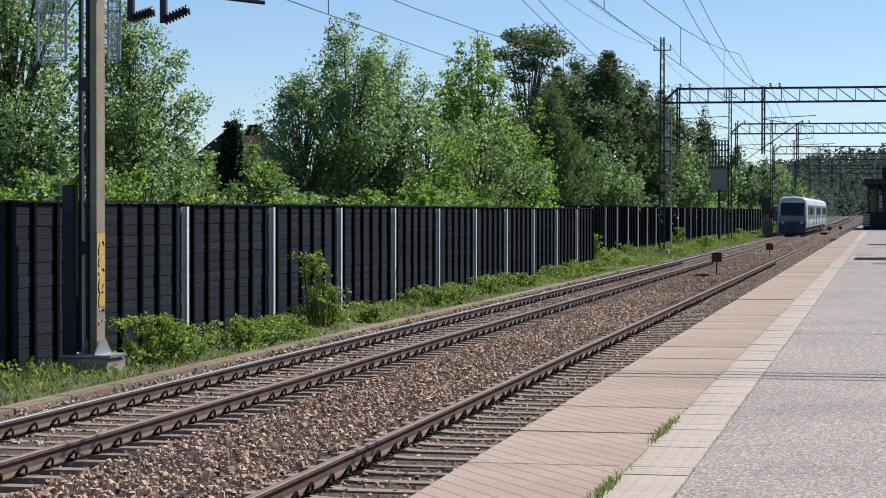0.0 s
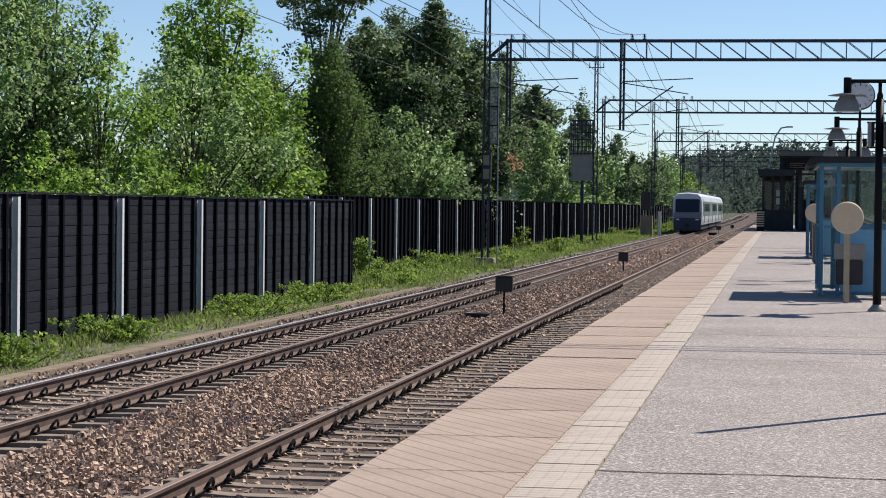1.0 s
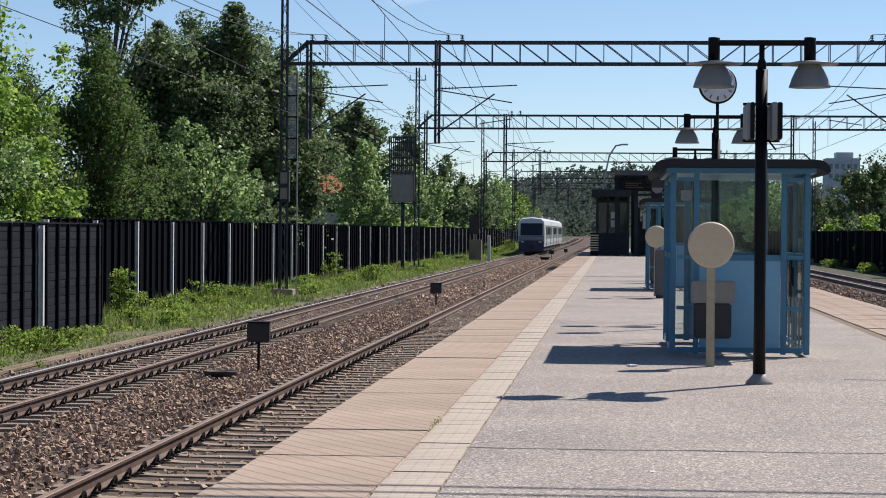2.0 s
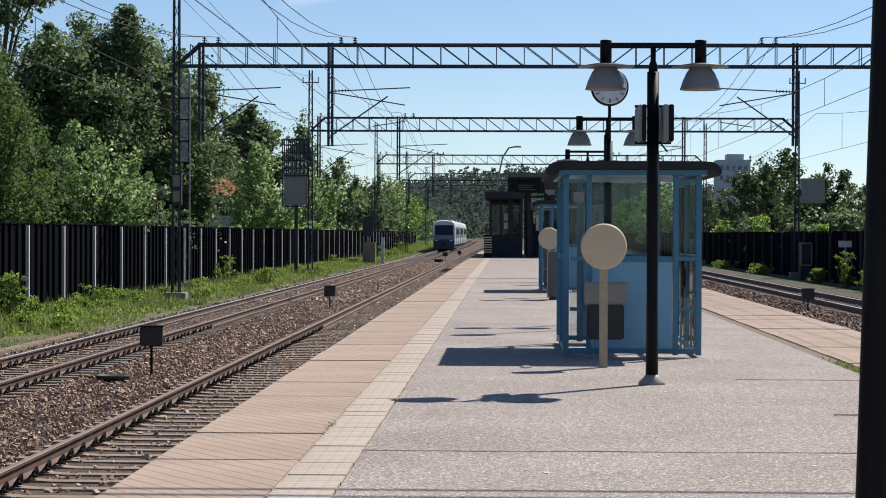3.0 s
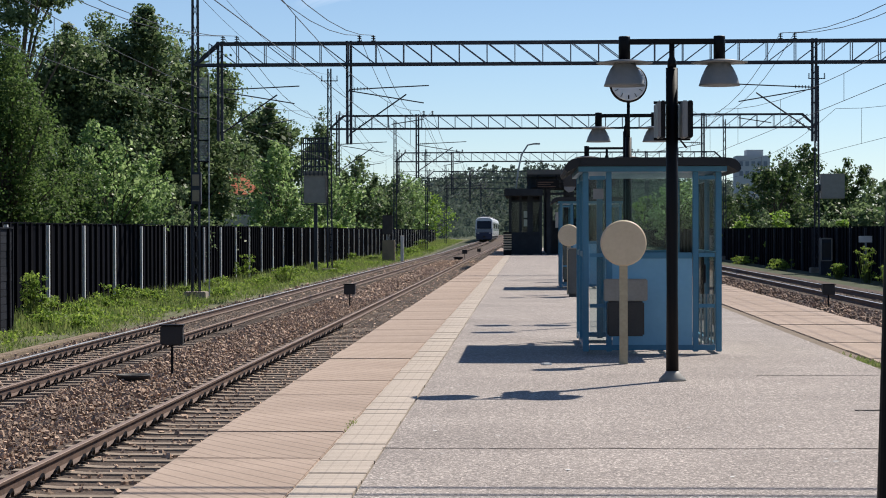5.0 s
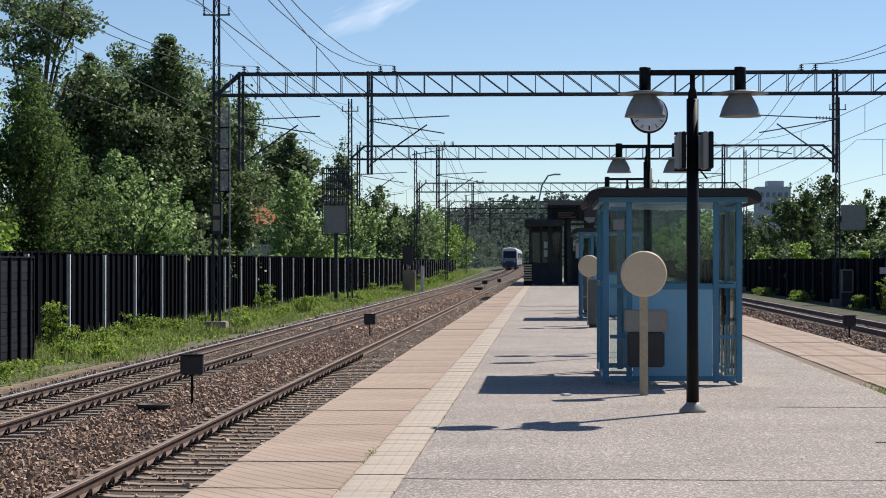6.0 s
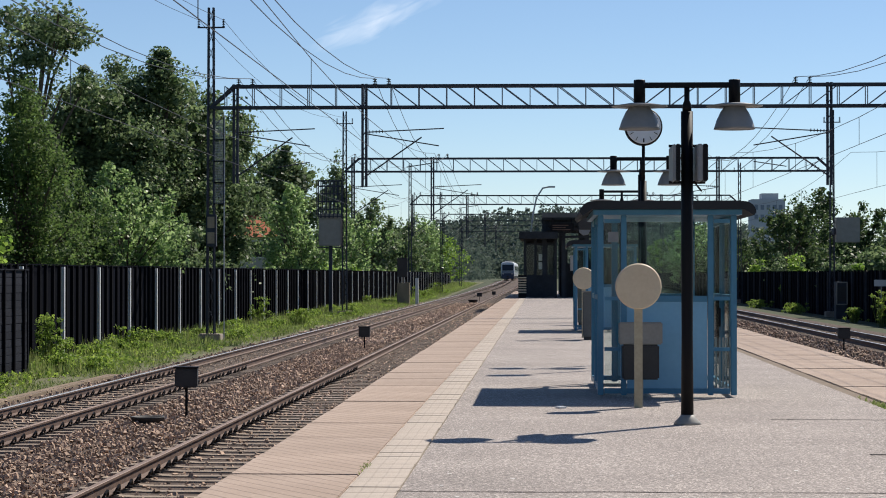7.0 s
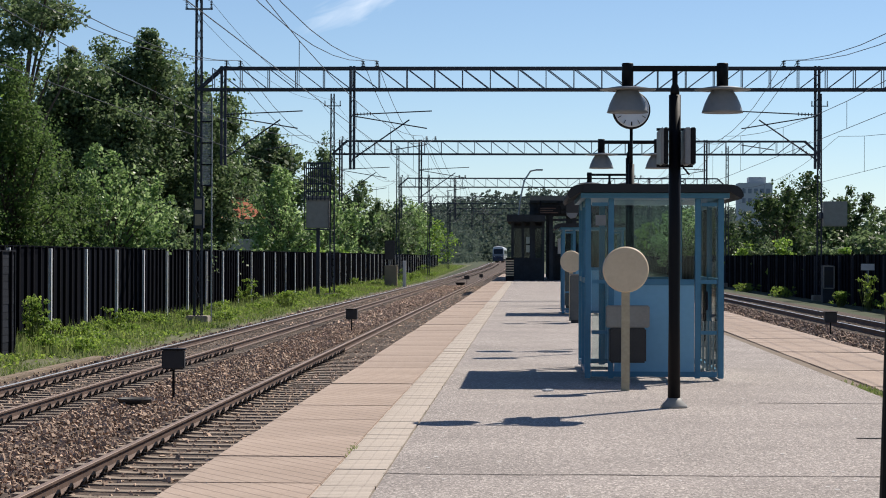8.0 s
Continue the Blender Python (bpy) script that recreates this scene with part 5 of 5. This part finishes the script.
def build_woods():
    W, B, D, P = LEAF_WILLOW, LEAF_BIRCH, LEAF_DARK, LEAF_PINE
    willow, birch = "grey-green willow with fine glittering leaves", "bright green leafy birch behind the fence"
    maple, pine = "dense dark green maple behind the fence", "soft dark green conifer behind the fence"
    rows = [
        ("willow_tree", -25.6, 14.0, 11.8, 6.4, W, 15000, 0.20, willow), ("willow_tree", -22.9, 16.5, 8.7, 3.8, W, 11000, 0.19, willow),
        ("willow_tree", -23.6, 20.0, 6.0, 3.0, W, 7000, 0.19, willow), ("birch_tree", -28.5, 43.0, 5.0, 2.6, B, 3000, 0.20, birch),
        ("birch_tree", -26.6, 44.0, 5.0, 2.4, B, 3000, 0.20, birch),
        ("willow_tree", -24.8, 52.0, 10.9, 6.6, W, 16000, 0.19, willow), ("willow_tree", -26.5, 50.0, 8.7, 4.2, W, 6000, 0.19, willow), ("willow_tree", -23.0, 54.0, 10.0, 4.2, W, 8000, 0.19, willow),
        ("birch_tree", -22.3, 72.0, 11.7, 5.6, B, 10000, 0.22, birch), ("birch_tree", -21.4, 55.0, 7.6, 5.6, B, 10000, 0.19, birch), ("willow_tree", -19.6, 59.0, 7.9, 5.4, W, 10000, 0.19, willow),
        ("birch_tree", -18.4, 63.0, 7.2, 3.8, B, 7000, 0.19, birch),
        ("pine_tree", -19.0, 78.0, 9.6, 5.8, P, 24000, 0.12, pine), ("pine_tree", -20.6, 73.5, 8.4, 4.6, P, 13000, 0.12, pine), ("pine_tree", -17.6, 81.0, 6.2, 3.6, P, 9000, 0.12, pine),
        ("maple_tree", -20.2, 112.0, 14.5, 10.4, D, 36000, 0.22, maple), ("maple_tree", -22.7, 108.0, 12.6, 8.2, D, 26000, 0.22, maple), ("maple_tree", -18.4, 116.0, 12.2, 6.6, D, 20000, 0.22, maple),
        ("birch_tree", -17.6, 91.0, 7.2, 4.5, W, 9000, 0.20, "light grey-green sallow behind the fence"), ("birch_tree", -16.9, 103.0, 5.2, 3.4, D, 5000, 0.22, birch),
        ("willow_tree", -26.0, 168.0, 15.0, 5.2, W, 11000, 0.26, "pale feathery willow behind the gantry"),
        ("maple_tree", -24.0, 196.0, 14.2, 8.0, D, 17000, 0.32, maple), ("birch_tree", -19.0, 164.0, 9.2, 5.8, W, 8000, 0.24, birch),
        ("pine_tree", -25.0, 262.0, 16.5, 4.5, D, 4000, 0.34, "slender dark conifer behind the fence"), ("birch_tree", -19.5, 215.0, 9.2, 6.5, W, 6000, 0.28, birch),
        ("maple_tree", -20.0, 250.0, 11.6, 8.0, D, 6000, 0.32, maple), ("birch_tree", -18.5, 285.0, 10.0, 7.0, D, 5000, 0.32, birch),
        ("birch_tree", -18.0, 330.0, 10.5, 8.0, W, 5000, 0.34, birch), ("birch_tree", -17.5, 380.0, 9.5, 8.0, B, 4000, 0.36, birch),
        ("birch_tree", -24.0, 420.0, 14.0, 10.0, W, 4000, 0.40, birch),
        ("maple_tree", 22.5, 195.0, 8.8, 7.0, D, 6000, 0.28, "dark round tree behind the far fence"), ("maple_tree", 26.5, 215.0, 11.6, 8.5, D, 8000, 0.30, "dark tall tree behind the far fence"),
        ("birch_tree", 25.0, 170.0, 8.2, 6.0, D, 7000, 0.24, "sunlit green tree behind the far fence"), ("birch_tree", 27.5, 150.0, 8.2, 6.0, D, 6000, 0.24, "green tree behind the far fence"),
        ("birch_tree", 22.0, 235.0, 6.5, 8.0, D, 4000, 0.28, "sunlit green tree behind the far fence"), ("birch_tree", 20.5, 290.0, 9.5, 9.0, W, 4000, 0.32, "green tree behind the far fence"),
        ("birch_tree", 22.0, 262.0, 7.8, 7.0, D, 5000, 0.30, "green tree behind the far fence"), ("birch_tree", 21.5, 312.0, 8.6, 7.0, D, 5000, 0.32, "green tree behind the far fence"), ("maple_tree", 21.8, 352.0, 9.0, 8.0, D, 4000, 0.34, "dark tree behind the far fence"), ("birch_tree", 21.5, 392.0, 9.0, 8.0, B, 4000, 0.36, "green tree behind the far fence"),
        ("maple_tree", 24.0, 330.0, 11.0, 10.0, D, 4000, 0.34, "dark tree behind the far fence"),
    ]
    for i, (n, x, y, h, w, m, k, s, label) in enumerate(rows):
        conic = n == "pine_tree"
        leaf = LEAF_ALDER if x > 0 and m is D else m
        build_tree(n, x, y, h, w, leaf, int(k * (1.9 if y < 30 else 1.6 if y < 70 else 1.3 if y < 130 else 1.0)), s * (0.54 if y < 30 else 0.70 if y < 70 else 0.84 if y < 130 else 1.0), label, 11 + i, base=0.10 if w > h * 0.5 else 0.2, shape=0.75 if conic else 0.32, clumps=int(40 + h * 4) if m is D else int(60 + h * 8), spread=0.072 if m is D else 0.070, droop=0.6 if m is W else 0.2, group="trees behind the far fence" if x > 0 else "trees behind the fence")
    build_tree("thin_tree", -24.2, 101.0, 16.2, 5.0, D, 6500, 0.22, "tall thin tree with an open crown", 77, base=0.62, shape=0.0, clumps=22, spread=0.05)
    build_tree("cypress", -27.1, 41.0, 6.9, 1.15, LEAF_CYPRESS, 13000, 0.13, "slim black-green cypress column", 78, base=0.03, shape=0.28, clumps=170, spread=0.024)
    # thickets that close the gaps under the crowns
    rng = np.random.default_rng(15)
    for i in range(44):
        y = -12 + i * 7.4 + rng.uniform(-2, 2)
        build_tree("thicket", -25.5 - rng.uniform(0, 5), y, (rng.uniform(4.6, 6.4) if not 115 < y < 215 else 4.0), rng.uniform(6, 8), (B, W, D)[i % 3], 1900 if y < 60 else 1500, 0.24 if y < 60 else 0.30, "dense green thicket behind the fence", 400 + i, base=0.04, shape=0.25, clumps=40, group="thickets behind the fence", spread=0.11, category="thicket")
    for i in range(14):
        y = 105 + i * 15
        build_tree("thicket", 24.5 + rng.uniform(0, 6), y, rng.uniform(5.0, 7.0), rng.uniform(6, 9), D, 2600, 0.30, "dense green thicket behind the far fence", 460 + i, base=0.04, shape=0.25, clumps=40, group="thickets behind the far fence", spread=0.11, category="thicket")
    # low shrubs that show just over the fence
    rng = np.random.default_rng(9)
    for i in range(15):
        y = 2 + i * 4 + rng.uniform(-1.2, 1.2)
        build_tree("shrub", -17.6 - rng.uniform(0, 2.5) - 0.05 * max(0, 40 - y), y, rng.uniform(3.2, 4.6), rng.uniform(3, 4.4), W if i % 3 == 0 else B, 3200, 0.12, "yellow-green shrub growing over the fence", 330 + i, base=0.1, shape=0.2, clumps=30, group="shrubs behind the fence", spread=0.09, category="shrub")
    for i in range(30):
        y = 60 + i * 9 + rng.uniform(-3, 3)
        build_tree("shrub", -17.4 - rng.uniform(0, 1.2), y, rng.uniform(3.2, 4.2), rng.uniform(3, 5), B if i % 3 else W, 1500, 0.22, "yellow-green shrub growing over the fence", 200 + i, base=0.1, shape=0.2, clumps=16, group="shrubs behind the fence", spread=0.09, category="shrub")
    for i in range(10):
        y = 100 + i * 12
        build_tree("shrub", 20.4 + rng.uniform(0, 1.0), y, rng.uniform(3.2, 4.4), rng.uniform(3, 5), D if i % 3 else B, 1500, 0.22, "green climbing shrub over the far fence", 260 + i, base=0.1, shape=0.2, clumps=16, group="shrubs behind the far fence", spread=0.10, category="shrub")


build_woods()


def build_weeds():
    rng = np.random.default_rng(21)
    spots = [(-12.4, -11.4, 0.85, 1.7), (-12.3, -10.2, 0.6, 1.4), (-12.1, -7.2, 0.6, 1.6), (-12.1, -4.2, 0.5, 1.7), (-12.6, 0.4, 1.75, 0.9), (-12.5, 0.8, 0.9, 0.9), (-11.9, 3.0, 0.4, 1.0), (-12.2, 12.0, 0.55, 1.7), (-12.4, 15.5, 0.5, 1.6), (-12.4, 21.0, 0.55, 1.6), (-12.6, 28.0, 0.5, 2.0), (-12.4, 38.0, 0.5, 2.4), (-12.6, 46.0, 0.5, 2.4)]
    spots += [(17.6, 112, 1.9, 1.0), (17.6, 122, 0.8, 1.3), (17.4, 104, 1.0, 1.1), (17.8, 150, 0.7, 2.0), (17.6, 175, 0.6, 2.5)]
    for k in range(66):
        yy = 57.5 + 230 * (k / 66) ** 1.35 + rng.uniform(-2, 2)
        spots.append((rng.uniform(-14.7, -12.3), yy, rng.choice([0.3, 0.42, 0.55, 0.9, 1.5], p=[0.30, 0.32, 0.22, 0.10, 0.06]), rng.uniform(0.6, 1.3) * (1 + yy / 300)))
    for i, (x, y, h, w) in enumerate(spots):
        t = thing("weed_clump", "lush yellow-green weeds growing at the foot of the fence", "weeds", "weeds by the fence", at=pose(x, y, -1.08 + grade(y)))
        n = int(22 + 12 * w)
        c = np.stack([rng.normal(0, w * 0.30, n), rng.normal(0, w * 0.35, n), rng.uniform(0.08, 1, n) ** 0.8 * h], 1)
        c[:, :2] *= (1.15 - c[:, 2:] / h * 0.6)
        bm = bmesh.new()
        for p in c:
            add_bar(bm, (p[0] * 0.5, p[1] * 0.5, 0), p, 0.016)
        tagged(part("stem", bm, GRASS, t), kind="stuff")
        k = int((420 + 700 * w) * (1.3 if y < 56 else 0.75))
        v = leaf_cloud(rng, c, rng.uniform(0.05, 0.14, n), k, 0.065 if y < 56 else 0.085, 0.2)
        v[:, 2] = np.maximum(v[:, 2], 0.01)
        tagged(soup("leaf_mass", v, quads(k), LEAF_WEED, t), kind="stuff")
    n = 62000
    yy = np.where(rng.uniform(0, 1, n) < 0.90, 57 + 330 * rng.uniform(0, 1, n) ** 1.5, rng.uniform(-20, 56, n))
    xx = np.where(yy > 56.5, -11.5 - 3.7 * rng.beta(1.6, 1.1, n), -11.6 - 2.0 * rng.beta(2.2, 1.0, n))
    lush = np.array([noise.noise((a * 0.6, b * 0.22, 1)) for a, b in zip(xx, yy)])
    ok = lush > -0.25
    c = np.stack([xx, yy, -1.06 + np.clip(lush + 0.25, 0.05, 1) * rng.uniform(0.04, 0.50, n)], 1)[ok]
    v = leaf_cloud(rng, c, np.full(len(c), 0.06), len(c), 0.10, 0.2)
    v[:, 2] = np.maximum(v[:, 2], -1.08) + np.array([grade(b) for b in v[:, 1]])
    tagged(soup("verge_weeds", v, quads(len(c)), LEAF_WEED), "low leafy green weeds along the fence", "weeds", kind="stuff")
    n = 95000
    y = -30 + 420 * rng.uniform(0, 1, n) ** 1.5
    x = np.where(y < 58, rng.uniform(-13.6, -11.2, n), -11.2 - 4.7 * rng.uniform(0, 1, n))
    patch = np.array([noise.noise((a * 0.5, b * 0.25, 7)) for a, b in zip(x, y)])
    keep = patch > -0.18 * (1 + (x + 11.2) / -3)
    x, y = x[keep], y[keep]
    n = len(x)
    h = rng.uniform(0.06, 0.30, n) * np.where(y < 56, 0.6, 1.0) * (1 + 0.6 * (x < -12.5) + 1.0 * (x < -13.6) * rng.uniform(0, 1, n))
    a = rng.uniform(0, math.tau, n)
    w = rng.uniform(0.012, 0.03, n)
    lean = rng.normal(0, 0.09, (n, 2))
    z = -1.08 + np.array([grade(b) for b in y])
    dx, dy = np.cos(a) * w, np.sin(a) * w
    v = np.stack([np.stack([x - dx, y - dy, z], 1), np.stack([x + dx, y + dy, z], 1), np.stack([x + lean[:, 0], y + lean[:, 1], z + h], 1)], 1).reshape(-1, 3)
    tagged(soup("verge_grass", v, np.arange(3 * n).reshape(n, 3), GRASS), "rough green and straw grass along the fence", "grass", kind="stuff")
    n = 900
    pts = [(-1.51, -31, 1.0), (-1.51, -34.5, 0.8), (4.3, 21, 1.2), (4.3, 27, 1.6), (-1.51, 18.4, 0.4)]
    k = rng.choice(5, n, p=[0.22, 0.24, 0.23, 0.27, 0.04])
    P = np.array(pts)[k]
    x, y = P[:, 0] + rng.normal(0, 0.018, n) * (1 + 2 * (P[:, 0] > 0)), P[:, 1] + rng.normal(0, 0.5, n) * P[:, 2]
    h = rng.uniform(0.015, 0.05, n) * np.where(P[:, 1] > 0, 0.55, 1.0)
    v = np.stack([np.stack([x - 0.008, y, 0 * x - 0.02], 1), np.stack([x + 0.008, y, 0 * x - 0.02], 1), np.stack([x + rng.normal(0, 0.02, n), y + rng.normal(0, 0.02, n), h], 1)], 1).reshape(-1, 3)
    tagged(soup("joint_grass", v, np.arange(3 * n).reshape(n, 3), GRASS), "short grass in the platform joints", "grass", kind="stuff")


build_weeds()


# ---- houses and distance ----
def build_house(name, x, y, w, d, wall, ridge, roofmat, label, turn=0):
    h = thing(name, label, "house", at=pose(x, y, -1.0, 0, 0, turn))
    part("wall", box(-w / 2, w / 2, -d / 2, d / 2, 0, wall), RENDERED, h)
    bm = bmesh.new()
    e = 0.5
    a = [bm.verts.new(p) for p in ((-w / 2 - e, -d / 2 - e, wall - 0.2), (w / 2 + e, -d / 2 - e, wall - 0.2), (w / 2 + e, d / 2 + e, wall - 0.2), (-w / 2 - e, d / 2 + e, wall - 0.2), (-w * 0.18, 0, ridge), (w * 0.18, 0, ridge))]
    for f in ((0, 1, 5, 4), (1, 2, 5), (2, 3, 4, 5), (3, 0, 4), (3, 2, 1, 0)):
        bm.faces.new([a[i] for i in f])
    r = part("roof", bm, roofmat, h, "hipped tiled roof")
    part("chimney", box(w * 0.1, w * 0.1 + 0.7, -0.4, 0.4, wall, ridge + 0.35), DARKROOF, r)
    for k in (-0.3, 0.0, 0.3):
        wdw = part("window", box(k * w - 0.5, k * w + 0.5, -d / 2 - 0.03, -d / 2 + 0.05, wall - 1.9, wall - 0.6), DARKGLASS, h)
        part("frame", box(k * w - 0.6, k * w + 0.6, -d / 2 - 0.02, -d / 2 + 0.04, wall - 2.0, wall - 0.5), WHITE, wdw)


def build_distance():
    build_house("dark_roofed_house", -41.6, 90.0, 6.0, 7, 5.2, 8.0, DARKROOF, "pale house with a dark red hipped tile roof", 42)
    build_house("orange_roofed_house", -24.9, 182.0, 3.2, 5, 6.0, 7.9, REDROOF, "small house with an orange tile roof among trees", 15)
    b = thing("apartment_block", "pale far apartment block above the trees", "apartment block", at=pose(75, 720, -1))
    part("wall", box(-5.5, 5.5, -6, 6, 0, 27.5), FARWALL, b)
    part("roof", box(-2, 3.5, -4, 4, 27.5, 29.5), FARWALL, b)
    # Windows in paler blue-grey, so that haze is put into their colour.
    for i in range(5):
        for k in range(2):
            part("window", box(-4.6 + i * 2.0, -3.4 + i * 2.0, -6.08, -5.95, 20.8 + k * 3.2, 22.4 + k * 3.2), TRAINGREY, b)
    # wooded hill
    rng = np.random.default_rng(4)
    bm = bmesh.new()
    def ridge(x):
        return 16 + 15 * math.exp(-((x + 2) / 60) ** 2) + 6 * math.exp(-((x - 90) / 60) ** 2)
    def slope(x, f):
        return -1 + (ridge(x) - 4) * f ** 0.7
    prev = None
    for f in (0.0, 0.1, 0.35, 0.7, 0.92, 1.0):
        row = [bm.verts.new((x, 740 + 260 * f, slope(x, f))) for x in range(-260, 261, 10)]
        if prev:
            for i in range(len(row) - 1):
                bm.faces.new((prev[i], prev[i + 1], row[i + 1], row[i]))
        prev = row
    tagged(part("far_hill", bm, FOREST), "far wooded hill beyond the railway, paled for haze", "hill", kind="structure")
    n = 2600
    x = rng.uniform(-130, 130, n)
    f = rng.uniform(0.0, 1, n)
    cs, sp = [], []
    for a, b in zip(x, f):
        hh = rng.uniform(3.5, 7.5)
        for q in (0.25, 0.6, 0.95):
            cs.append((a, 740 + 260 * b, slope(a, b) + hh * q))
            sp.append(2.3 * (1.2 - q) + 0.25)
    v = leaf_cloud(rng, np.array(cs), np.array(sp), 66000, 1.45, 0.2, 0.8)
    tagged(soup("far_forest", v, quads(66000), LEAF_FAR), "dense far forest on the hill, haze put into its colour", "forest", kind="stuff")
    # trees along the line towards the hill
    cs, sp = [], []
    for i in range(420):
        y = rng.uniform(390, 735)
        side = -1 if i % 2 else 1
        x = side * rng.uniform(0, 1) ** 1.4 * 60 + (-17 if side < 0 else 21)
        hh = rng.uniform(5, 12)
        for q in np.linspace(0.08, 1, 6):
            cs.append((x + rng.normal(0, 0.6), y, -1 + grade(y) + hh * q))
            sp.append(1.7 * (1.25 - q) + 0.3)
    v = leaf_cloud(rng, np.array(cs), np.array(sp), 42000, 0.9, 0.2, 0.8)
    tagged(soup("far_trees", v, quads(42000), LEAF_FAR), "rows of far trees along the railway, haze put into their colour", "trees", kind="stuff")


build_distance()
build_stones()


# ---- what moves ----
def motions():
    rows = [(0.0, 172.0), (0.5, 186.0), (1.0, 199.0), (1.5, 214.0), (2.0, 230.0), (3.5, 301.0), (4.5, 338.0), (6.0, 396.0), (7.0, 460.0), (8.0, 545.0)]
    walk(train, [(t, pose(FAR_L + bend(y), y, RAIL_Z + grade(y))) for t, y in rows])


motions()
